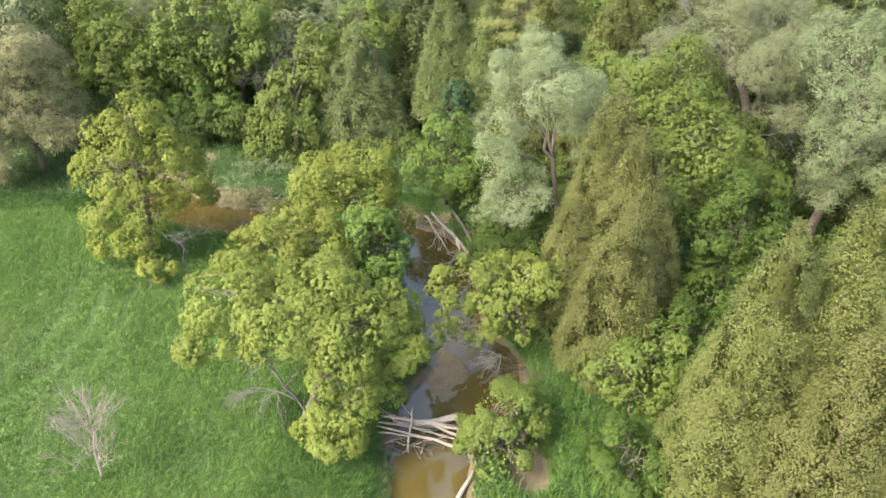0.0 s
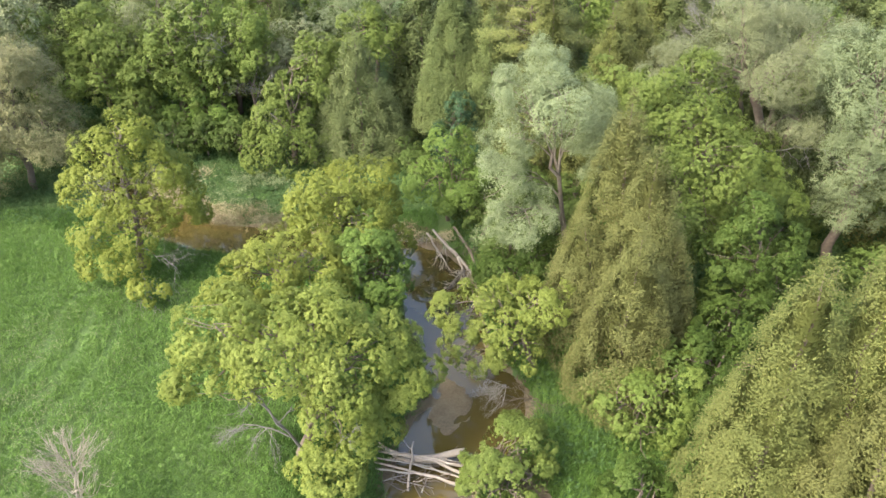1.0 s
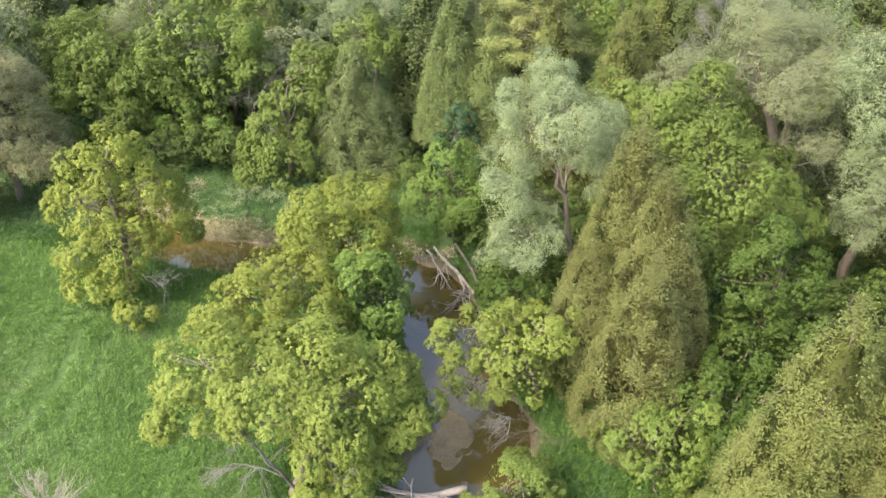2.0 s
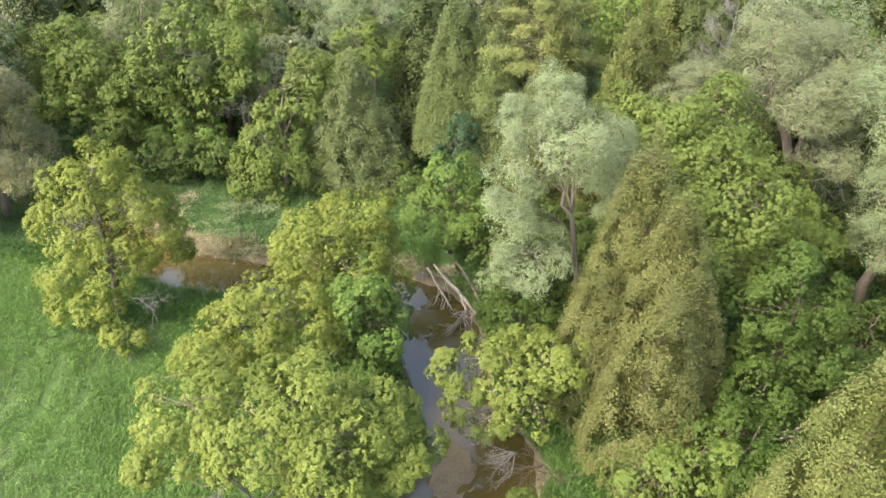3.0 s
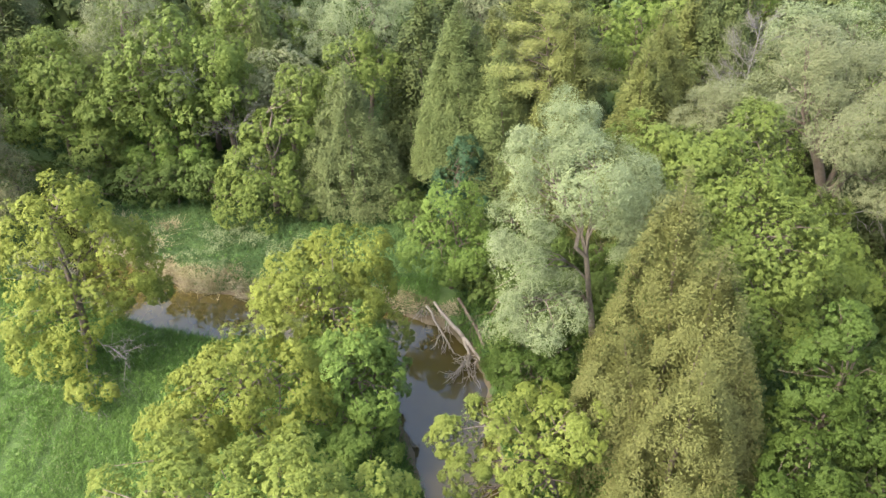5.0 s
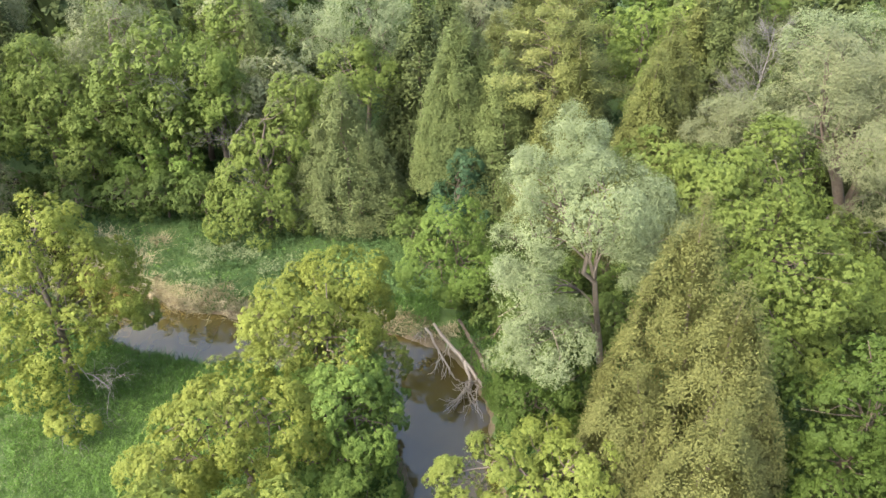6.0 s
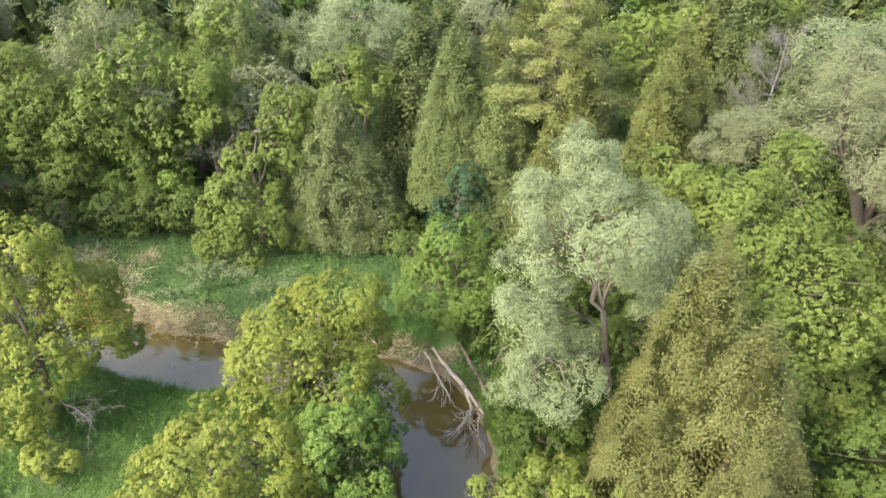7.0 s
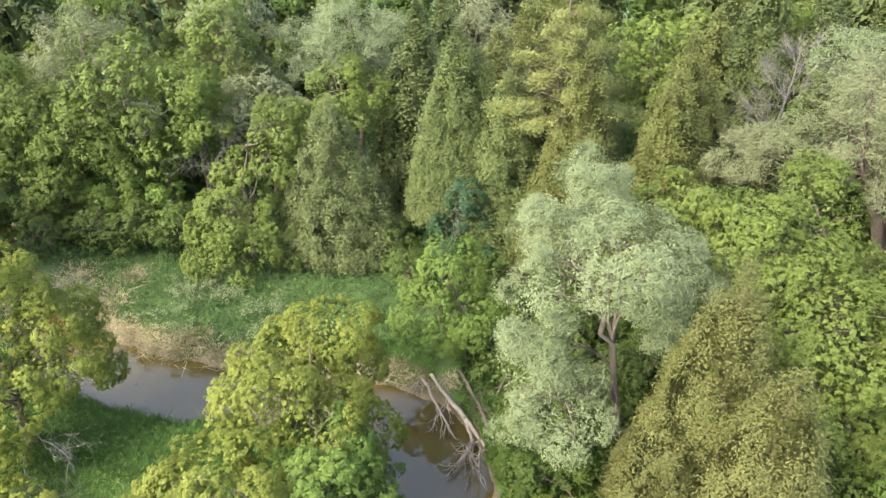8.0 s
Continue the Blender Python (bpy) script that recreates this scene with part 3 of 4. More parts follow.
for tx, ty in ((-15.8, 44.0), (-14.6, 43.7), (-12.0, 43.3), (-11.2, 43.0), (-17.2, 44.8), (-4.6, 42.3), (-13.4, 44.2), (-18.8, 49.7), (-6.2, 42.4)):
    x.append(rng.normal(tx, 0.36, 420))
    y.append(rng.normal(ty, 0.26, 420))
blades("straw_patch", "bent straw-coloured reed tussocks along the cut bank", np.concatenate(x), np.concatenate(y), STRAW, 0.42, 0.045, 34, 1.0)
x, y = np.concatenate([rng.normal(-20.2, 0.8, 2600), rng.normal(-22.4, 0.8, 1400)]), np.concatenate([rng.normal(46.7, 1.0, 2600), rng.normal(49.0, 0.9, 1400)])
ok = shore_distance(x, y) > 0.0
x, y = x[ok], y[ok]
blades("straw_patch", "flattened straw-coloured dry reeds in the clearing", x, y, STRAW, 0.55, 0.05, 33, 0.9)

# ---- trees ----
def bl(label, x, y, lobes, material, kind, seed, **kw):
    name = kw.pop("name", "maple_tree")
    return broadleaf(name, label, kw.pop("category", "tree"), x, y, float(ground_z(np.array([x]), np.array([y]))[0]) - 0.05, lobes, material, kind, seed, **kw)


A = bl("large yellow-green maple with dead grey twigs leaning over the meadow", -6.5, 22.6,
       [(-9.2, 23.3, 7.3, 1.7), (-9.6, 22.8, 5.8, 1.6), (-5.2, 23.3, 7.3, 1.7), (-6.4, 22.4, 6.7, 1.8), (-3.9, 22.5, 6.1, 1.7), (-2.7, 24.3, 5.7, 1.5), (-1.8, 23.8, 4.5, 1.4),
        (-4.4, 21.4, 4.4, 1.5), (-3.2, 22.4, 3.0, 1.4), (-7.4, 23.3, 6.8, 1.6), (-4.8, 20.9, 2.4, 1.3), (-4.5, 20.4, 1.7, 1.0), (-3.6, 23.4, 4.0, 1.5)], MAPLE_PALE, "maple", 101, trunk=0.22, lean=(0.6, -0.3), dense=1.2)
B = bl("bushy yellow-green maple on the inner creek bank", -8.0, 30.0,
       [(-8.4, 29.2, 6.2, 1.7), (-9.9, 28.5, 5.7, 1.5), (-6.8, 30.0, 6.4, 1.6), (-6.2, 29.4, 5.6, 1.5), (-8.0, 31.0, 6.2, 1.5), (-8.8, 31.3, 5.4, 1.5), (-9.6, 29.4, 3.8, 1.5), (-7.4, 28.8, 4.4, 1.5), (-10.6, 28.8, 4.4, 1.2)], MAPLE, "maple", 102, trunk=0.18, dense=1.1)
bl("fresh green maple at the creek's edge beside a yellower one", -4.6, 31.2,
   [(-4.3, 31.0, 5.6, 1.6), (-3.4, 30.8, 4.6, 1.5), (-5.4, 30.6, 5.2, 1.5), (-4.2, 30.0, 3.0, 1.5), (-5.4, 29.6, 3.4, 1.4), (-4.4, 32.6, 5.6, 1.5), (-3.0, 32.4, 3.4, 1.4), (-3.2, 30.2, 2.0, 1.1)], MAPLE_FRESH, "maple", 129, trunk=0.15, dense=1.1)
B2 = bl("bright green maple leaning over the creek bend", -5.0, 35.0,
        [(-5.8, 37.6, 5.6, 1.4), (-4.3, 37.8, 6.6, 1.35), (-5.4, 38.2, 6.2, 1.4), (-3.8, 38.2, 4.6, 1.2), (-6.4, 33.7, 7.0, 1.7), (-4.9, 33.3, 6.2, 1.7), (-3.4, 34.7, 3.9, 1.5), (-6.0, 35.6, 5.2, 1.5), (-6.3, 37.4, 6.0, 1.3), (-7.4, 36.6, 4.8, 1.3), (-3.9, 37.2, 5.2, 1.2), (-5.2, 37.0, 5.0, 1.4), (-4.6, 36.0, 4.6, 1.4), (-5.8, 36.6, 3.8, 1.4), (-7.0, 34.8, 5.2, 1.3)], MAPLE, "maple", 126, trunk=0.16)
C = bl("yellow-green maple standing alone at the meadow edge", -18.6, 37.0,
       [(-18.1, 38.2, 9.2, 1.3), (-19.4, 38.2, 7.6, 1.8), (-17.0, 39.2, 6.2, 1.6), (-15.6, 38.6, 4.3, 1.3), (-17.8, 36.2, 4.5, 1.7), (-21.6, 38.6, 5.2, 1.4), (-16.7, 33.4, 1.9, 1.0), (-19.6, 36.0, 4.0, 1.7),
        (-18.3, 34.8, 3.0, 1.3), (-20.0, 35.5, 2.5, 1.3), (-18.6, 37.2, 6.0, 1.7), (-20.4, 37.4, 5.8, 1.6), (-17.0, 37.4, 5.2, 1.5), (-16.7, 38.0, 7.0, 1.3), (-16.0, 38.2, 5.2, 1.3), (-17.5, 38.4, 8.1, 1.3)], MAPLE, "maple", 103, trunk=0.2, lean=(0.3, -0.2))
D = bl("grey-green willow at the meadow's far corner", -30.5, 47.5,
       [(-29.6, 47.5, 8.8, 2.6), (-30.2, 46.6, 6.0, 2.9), (-32.0, 46.5, 3.4, 2.6), (-28.0, 47.2, 5.2, 2.2), (-33.4, 48.0, 6.6, 2.6)], BROWNISH, "willow2", 104, name="willow_tree", dense=1.6)
E = bl("tall silvery willow with a leaning trunk by the creek", 7.4, 35.6,
       [(5.1, 37.8, 13.4, 1.2), (3.5, 36.1, 12.2, 1.4), (6.0, 35.0, 12.0, 1.9), (4.5, 35.4, 11.2, 1.7), (7.8, 35.4, 10.7, 1.6), (2.9, 34.3, 8.2, 1.4), (4.2, 33.5, 6.6, 1.5), (3.1, 34.3, 5.5, 1.4), (9.0, 36.2, 9.9, 1.2),
        (6.5, 36.8, 11.0, 1.8), (3.4, 35.6, 9.9, 1.3), (8.3, 35.2, 8.3, 0.9)], WILLOW, "willow", 105, name="willow_tree", trunk=0.14, bark=PALEBARK, fork=0.52, lean=(-0.7, 0), low=-0.25, dense=1.15)
cedar("broad olive-brown cedar with two pointed tops", 9.0, 29.2, 0.75, [(-0.5, 2.6, 13.3, 2.9), (0.2, -0.1, 11.7, 3.1), (-0.8, -3.0, 9.4, 2.5), (-2.5, 0.2, 8.0, 2.3), (1.5, -1.2, 7.6, 1.9), (0.6, -2.3, 7.0, 1.9)], CEDAR_TAN, 201, dense=1.05)
G = bl("wide green maple rising behind a cedar", 13.2, 37.8,
       [(9.2, 38.4, 12.0, 1.5), (10.9, 36.6, 11.8, 1.7), (13.9, 38.6, 11.5, 2.0), (12.4, 36.2, 10.5, 2.0), (13.8, 34.0, 9.4, 2.0), (16.4, 37.8, 8.1, 2.0), (15.6, 35.2, 7.0, 2.0), (12.2, 33.0, 7.0, 2.0), (17.9, 36.0, 6.4, 1.8), (14.6, 33.4, 5.0, 2.0), (14.6, 36.4, 8.9, 1.9), (12.8, 34.6, 9.4, 1.8), (16.6, 35.8, 7.8, 1.7)],
       MAPLE_LIGHT, "maple", 106, trunk=0.24)
# the thicket's shade on this tree is in its darker leaf colour
G2 = bl("bright green young maple in the thicket", 14.6, 29.2, [(14.0, 29.3, 9.1, 1.2), (13.6, 28.9, 7.5, 1.5), (15.2, 29.2, 7.3, 1.5), (14.0, 28.2, 4.9, 1.6), (15.8, 28.4, 5.2, 1.5), (12.8, 26.2, 4.8, 1.4)], MAPLE_SHADED, "maple", 107)
H = bl("large silvery willow behind the maples", 19.6, 42.6,
       [(15.4, 44.0, 11.2, 1.6), (17.0, 42.2, 12.5, 1.9), (18.8, 40.4, 11.6, 1.9), (17.2, 43.0, 14.4, 1.6), (20.8, 41.4, 11.4, 2.0), (14.2, 45.6, 10.3, 1.4), (21.6, 43.0, 13.0, 2.0), (19.4, 43.6, 13.4, 2.0), (20.4, 39.8, 9.0, 1.5)],
       OLIVE, "willow", 108, name="willow_tree", trunk=0.3, fork=0.55, low=-0.3)
I = bl("tall pale willow on the thicket's edge", 23.4, 37.0, [(22.0, 36.8, 13.2, 2.3), (23.6, 36.6, 10.6, 2.4), (22.4, 36.0, 8.0, 1.8), (24.8, 37.0, 12.2, 2.2), (25.4, 36.4, 7.8, 2.0), (23.0, 36.4, 5.4, 1.6)], WILLOW, "willow", 109, name="willow_tree", trunk=0.24, fork=0.5)
# cedars nearest to the camera
cedar("dense olive cedar with a pointed top", 11.7, 19.4, 0.8, [(0, 0, 12.6, 2.6), (-0.6, -1.2, 8.8, 2.2)], CEDAR, 202)
cedar("tall olive-yellow cedar beside its neighbours", 14.6, 19.8, 0.8, [(0, 0, 13.8, 2.8), (1.4, -0.8, 11.0, 2.2)], CEDAR, 203)
cedar("olive cedar with thin twiggy top", 13.9, 16.6, 0.8, [(0, 0, 11.0, 2.5), (1.6, 0.4, 10.0, 2.2), (-1.4, 0.2, 7.2, 2.0)], CEDAR_TAN, 204)
# back edge of the clearing
cedar("grey-green cedar at the clearing's edge", -6.6, 52.7, 0.8, [(0, 0, 9.8, 3.5), (-1.5, -0.6, 6.4, 2.5), (1.8, -0.4, 6.2, 2.5)], CEDAR_GREY, 205, "cedar2", 1.35)
bl("yellow-green maple in front of a dark cedar", -11.8, 51.4, [(-11.6, 51.8, 5.9, 1.8), (-12.7, 51.0, 4.3, 2.0), (-13.4, 50.0, 2.5, 1.8), (-11.6, 50.0, 2.6, 1.9), (-10.3, 53.0, 6.9, 1.7), (-9.8, 54.6, 8.2, 1.7), (-10.6, 51.4, 3.8, 1.7), (-10.0, 50.4, 2.2, 1.4)], MAPLE_LIGHT, "maple2", 110)
bl("green maple rising behind the cedar", -6.2, 57.6, [(-6.6, 57.4, 9.6, 1.9), (-5.0, 57.6, 7.8, 2.1), (-8.2, 57.2, 8.0, 1.8), (-9.6, 56.4, 6.2, 1.8)], MAPLE_LIGHT, "maple2", 111)
cedar("tall dense olive cedar in the forest edge", 0.7, 52.8, 0.8, [(0, 0, 13.8, 3.1), (-1.2, -0.4, 10.8, 2.1), (1.2, 0.2, 12.4, 2.6)], CEDAR_DARK, 206, "cedar2", 1.3, foot=0.27)
cedar("slim olive cedar in the forest edge", 3.3, 51.0, 0.8, [(0, 0, 11.8, 2.8), (-0.6, -0.6, 8.4, 2.3)], CEDAR_DARK, 207, "cedar2", 1.3)
cedar("pointed olive-green cedar in the forest edge", 7.1, 48.8, 0.8, [(0, 0, 13.8, 3.1), (-1.4, 0, 9.4, 2.4)], CEDAR, 208, "cedar2", 1.3)
cedar("olive cedar in front of its neighbours", 11.2, 48.0, 0.8, [(0, 0, 12.8, 3.0), (-1.2, -0.8, 9.4, 2.5), (1.4, 0.4, 10.6, 2.5)], CEDAR, 209, "cedar2", 1.3)
cedar("tall olive cedar behind its neighbours", 13.2, 52.6, 0.8, [(0, 0, 13.4, 3.1), (1.6, 0, 10.4, 2.5)], CEDAR, 210, "cedar2", 1.3)
bl("bluish green young tree under the cedars", 0.8, 49.6, [(0.8, 49.4, 4.8, 1.4), (0.0, 49.0, 3.2, 1.3), (1.6, 49.2, 3.0, 1.3), (1.0, 49.4, 6.2, 1.0)], BLUE, "maple2", 112)
O = bl("round green shrubby tree beside fallen trunks", 0.3, 42.9, [(0.2, 43.1, 5.7, 1.6), (-0.7, 42.3, 4.0, 1.6), (1.1, 42.4, 3.8, 1.6), (0.2, 42.2, 2.5, 1.2), (1.8, 42.6, 2.6, 1.3)], MAPLE_FRESH, "maple", 113, trunk=0.12)
bl("green broad maple at the clearing's edge", -25.4, 56.6, [(-25.6, 56.6, 7.6, 2.4), (-27.6, 56.0, 6.0, 2.2), (-24.0, 57.4, 6.4, 2.1), (-25.0, 55.6, 4.2, 2.2), (-27.6, 57.0, 9.2, 2.2)], MAPLE_LIGHT, "maple2", 114, trunk=0.22)
bl("green leafy shrubby tree at the clearing's edge", -20.0, 57.0, [(-20.2, 57.2, 4.6, 2.1), (-21.4, 55.8, 3.0, 1.8), (-18.8, 55.8, 3.2, 1.8), (-20.6, 58.4, 7.8, 2.0), (-18.2, 57.4, 6.2, 1.8)], MAPLE_FRESH, "maple2", 115)
DEADTWIG = bl("green maple with dead twigs below", -15.8, 57.0, [(-15.7, 56.2, 10.3, 1.7), (-14.8, 56.2, 8.0, 1.7), (-17.2, 57.0, 8.2, 1.7), (-16.0, 56.6, 5.6, 1.7)], MAPLE_MID, "maple2", 116)
bl("low grey-green shrub at the clearing's edge", -19.0, 52.6, [(-18.8, 52.6, 2.8, 1.6), (-20.2, 52.4, 2.2, 1.4), (-17.4, 52.6, 2.2, 1.4)], SHRUB, "maple2", 127, name="shrub", category="shrub", trunk=0.07)
bl("pale willow behind the maples", -23.4, 61.0, [(-23.6, 61.0, 11.2, 2.4), (-22.0, 61.0, 9.0, 2.2), (-25.4, 61.0, 9.0, 2.2)], OLIVE, "willow2", 117, name="willow_tree", dense=0.8)
bl("pale silvery willow deep in the forest", -6.4, 66.0, [(-7.0, 65.6, 10.2, 2.9), (-4.2, 65.4, 9.2, 2.4), (-9.6, 65.6, 8.6, 2.4), (-2.6, 65.0, 7.8, 2.0)], WILLOW, "willow2", 118, name="willow_tree", dense=0.8)
bl("greyish leafy tree in the forest edge", -11.8, 59.0, [(-12.0, 58.6, 8.2, 2.0), (-10.6, 58.4, 6.8, 1.8), (-13.4, 58.6, 6.6, 1.8)], OLIVE, "maple2", 119)
cedar("dark olive cedar deep in the forest", -14.0, 62.4, 0.8, [(0, 0, 12.2, 2.4), (1.4, 0.6, 9.4, 1.8)], CEDAR_DARK, 211, "cedar2")
def pine(label, x, y, base, h, seed):
    """A white pine: bare tiers of level boughs with needle tufts."""
    rng = np.random.default_rng(seed)
    root = tagged(new("pine_tree"), label, "tree")
    root.location = (x, y, base)
    link_mesh("trunk", tubes_mesh("trunk", [tube(bent((0, 0, -0.3), (0.3, 0, h), rng, 0.02, 8), np.linspace(0.2, 0.03, 8), 7)]), BARK, root)
    for tier in range(9):
        z = h * (0.52 + 0.05 * tier)
        for k in range(5):
            a = k * 1.257 + tier * 0.7 + rng.normal() * 0.2
            reach = (1.2 - z / h) * h * 0.42 * rng.uniform(0.75, 1.15)
            line = bent((0.3 * z / h, 0, z), (math.cos(a) * reach, math.sin(a) * reach, z + reach * 0.22), rng, 0.08, 6)
            bough = link_mesh("bough", tubes_mesh("bough", [tube(line, np.linspace(0.05, 0.012, 6), 5)]), BARK, root)
            n = int(70 * reach / 2)
            t = 0.35 + 0.7 * rng.random(n) ** 0.7
            p = line[0] + (line[-1] - line[0]) * t[:, None] + rng.normal(size=(n, 3)) * np.array((0.24, 0.24, 0.08)) * (0.4 + reach * 0.26)
            tuft = spray_quads(p, unit(np.array((math.cos(a), math.sin(a), 0.5)) + rng.normal(size=(n, 3)) * 0.4), "cedar2", rng)
            link_mesh("needles", faces_mesh("needles", tuft, 3), PINE, bough)
    return root


pine("yellow-green white pine with level boughs among cedars", 6.2, 52.6, 0.8, 15.8, 230)
bl("pale willow at the forest's far edge", 22.0, 50.6, [(20.9, 50.6, 13.0, 1.8), (22.8, 50.8, 11.4, 2.0), (20.4, 51.0, 10.4, 1.6), (23.6, 50.4, 13.2, 1.8), (22.0, 49.8, 9.0, 1.8)], WILLOW, "willow2", 128, name="willow_tree")
# thicket on the near right bank
bl("leafy shrub beside the log jam", 2.8, 21.4, [(2.5, 21.9, 2.5, 1.2), (3.4, 21.5, 2.2, 1.2), (1.8, 21.1, 1.9, 1.05), (2.8, 20.6, 1.7, 1.2), (3.6, 20.8, 1.4, 1.0), (2.0, 20.0, 1.4, 1.05), (2.8, 19.7, 1.3, 1.0), (1.5, 20.7, 1.5, 0.95)], MAPLE_LIGHT, "shrub", 120, name="shrub", category="shrub", trunk=0.06, dense=1.7)
bl("pale green shrub in tall bank grass", 7.6, 19.4, [(7.6, 19.6, 2.6, 1.2), (8.3, 19.2, 1.9, 1.1), (7.0, 19.2, 1.7, 1.0), (7.7, 18.6, 1.4, 1.0)], MAPLE_SHADED, "shrub", 121, name="shrub", category="shrub", trunk=0.06, dense=1.4)
M = bl("yellow-green maple leaning over the creek", 4.6, 28.4, [(1.7, 29.0, 4.4, 1.2), (0.4, 28.3, 4.6, 0.9), (3.6, 30.2, 3.7, 1.3), (4.7, 28.4, 4.7, 1.3), (2.6, 28.0, 3.6, 1.3), (3.6, 26.8, 3.4, 1.2), (2.0, 27.2, 2.8, 1.0), (0.7, 27.4, 3.3, 0.9), (1.1, 26.8, 2.4, 0.8), (-0.2, 28.6, 3.8, 0.7)], MAPLE_PALE, "maple", 122, trunk=0.14)
bl("green thicket shrub below the cedar", 8.4, 23.6, [(7.6, 23.8, 2.6, 1.4), (9.2, 23.6, 3.0, 1.5), (8.6, 22.8, 1.8, 1.3), (10.4, 24.2, 3.4, 1.3)], MAPLE_MID, "maple", 123, name="shrub", category="shrub", trunk=0.07)
bl("green thicket maple beside the cedar", 11.8, 25.0, [(11.0, 24.8, 4.2, 1.4), (12.6, 24.6, 3.2, 1.5), (11.4, 23.6, 2.6, 1.4), (13.8, 25.0, 3.8, 1.4)], MAPLE_SHADED, "maple", 124)
bl("green shrub on the creek bank under the willow", 4.0, 34.4, [(3.6, 34.2, 2.4, 1.4), (4.8, 33.4, 2.0, 1.3), (2.9, 35.2, 1.8, 1.0), (5.4, 34.6, 3.0, 1.4), (3.0, 33.4, 1.7, 1.1)], MAPLE_SHADED, "shrub", 125, name="shrub", category="shrub", trunk=0.06)


# ---- forest behind and beside ----
def stand(proto, spots, seed, lo=0.85, hi=1.2):
    """Copies of one tree on the given spots, turned and scaled."""
    rng = np.random.default_rng(seed)
    for px, py in spots:
        if shore_distance([px], [py])[0] < 0.8:
            continue
        k = lo + (hi - lo) * rng.random()
        z = float(ground_z(np.array([px]), np.array([py]))[0]) - 0.05
        copy_thing(proto, pose(px, py, z, rng.normal() * 2, rng.normal() * 2, rng.random() * 360) @ Matrix.Diagonal((k, k, k * (0.9 + 0.2 * rng.random()), 1)))


def protolobes(x, y, h, r, cb, n, seed):
    return lobes_for(x, y, h, r, cb, n, np.random.default_rng(seed))


p_maple = bl("green forest maple among its neighbours", -20, 70, protolobes(-20, 70, 11, 3.3, 3.0, 7, 1), MAPLE_MID, "mid", 301, limbs=5, dense=0.7, group="forest trees")
p_maple2 = bl("yellow-green forest maple among its neighbours", -31, 63, protolobes(-31, 63, 10, 3.2, 2.6, 7, 2), MAPLE_LIGHT, "mid", 302, limbs=5, dense=0.7, group="forest trees")
p_willow = bl("pale willow among the forest trees", 25, 62, protolobes(25, 62, 12, 3.6, 4.0, 8, 3), OLIVE, "midfine", 303, limbs=5, dense=0.75, name="willow_tree", group="forest trees")
# shade among the rear cedars comes from this darker spray colour
p_cedar = cedar("forest cedar among its neighbours, olive darkened for shade", 9.5, 60.5, 0.8, [(0, 0, 12.5, 2.5), (1.2, 0.3, 9.0, 1.8)], CEDAR_SHADED, 304, "midfine", 0.4)
p_cedar2 = cedar("olive forest cedar among its neighbours", 17.5, 61.0, 0.8, [(0, 0, 12.0, 2.6)], CEDAR, 305, "midfine", 0.4)
p_shrub = bl("dark green undergrowth shrub at the forest edge", -3.2, 51.5, [(-3.2, 51.5, 2.0, 1.3), (-2.3, 51.8, 1.6, 1.1), (-4.1, 51.7, 1.5, 1.1)], SHRUB, "maple2", 306, dense=0.65, name="shrub", category="shrub", trunk=0.05, limbs=3, group="undergrowth shrubs")
p_shrub2 = bl("leafy green undergrowth shrub in the thicket", 8.5, 33.2, [(8.5, 33.2, 2.2, 1.3), (9.3, 33.6, 1.7, 1.1), (7.6, 33.4, 1.7, 1.1)], SHRUB, "maple2", 307, dense=0.65, name="shrub", category="shrub", trunk=0.05, limbs=3, group="undergrowth shrubs")

b_maple = bl("green maple deep in the forest", -12, 78, protolobes(-12, 78, 11, 3.3, 2.0, 5, 4), MAPLE_SHADED, "back", 308, limbs=2, dense=0.6, group="forest trees")
b_cedar = cedar("olive cedar deep in the forest", 8, 78, 0.8, [(0, 0, 12.5, 2.8)], CEDAR_SHADED, 309, "back", 1.0)

rng = np.random.default_rng(77)
taken = [tuple(o.location[:2]) for o in scene.objects if o.type == "EMPTY" and "tree" in o.name]
spots = {k: [] for k in range(5)}
for row, py in enumerate((57.5, 61.5, 65.5, 69.5)):
    for px in np.arange(-40, 41, 5.0):
        q = (px + rng.normal() * 1.1 + (row % 2) * 2.5, py + rng.normal() * 1.0)
        if min(math.hypot(q[0] - a, q[1] - b) for a, b in taken) < 3.1:
            continue
        if -11.5 < q[0] < -0.5 and q[1] < 65 or -27 < q[0] < -20 and q[1] < 61 or -2 < q[0] < 18 and q[1] < 60:
            continue
        cedarish = 0.8 if -2 < q[0] < 34 else 0.3
        u = rng.random()
        k = (3 if rng.random() < 0.55 else 4) if u < cedarish else (0 if u < cedarish + (1 - cedarish) * 0.5 else (1 if u < cedarish + (1 - cedarish) * 0.75 else 2))
        spots[k].append(q)
deep, deepc = [], []
for row, py in enumerate(np.arange(74, 98, 6.0)):
    for px in np.arange(-54, 55, 7.5):
        (deep if rng.random() < (0.5 if px < 0 else 0.15) else deepc).append((px + rng.normal() * 1.4 + (row % 2) * 3, py + rng.normal() * 1.4))
for px in np.arange(-54, -40, 7.0):
    for py in np.arange(60, 76, 6.0):
        (deep if rng.random() < 0.7 else deepc).append((px + rng.normal(), py + rng.normal()))
for px in np.arange(34, 55, 7.0):
    for py in np.arange(14, 72, 7.0):
        (deep if rng.random() < 0.5 else deepc).append((px + rng.normal(), py + rng.normal()))
stand(b_maple, deep, 406)
stand(b_cedar, deepc, 407)
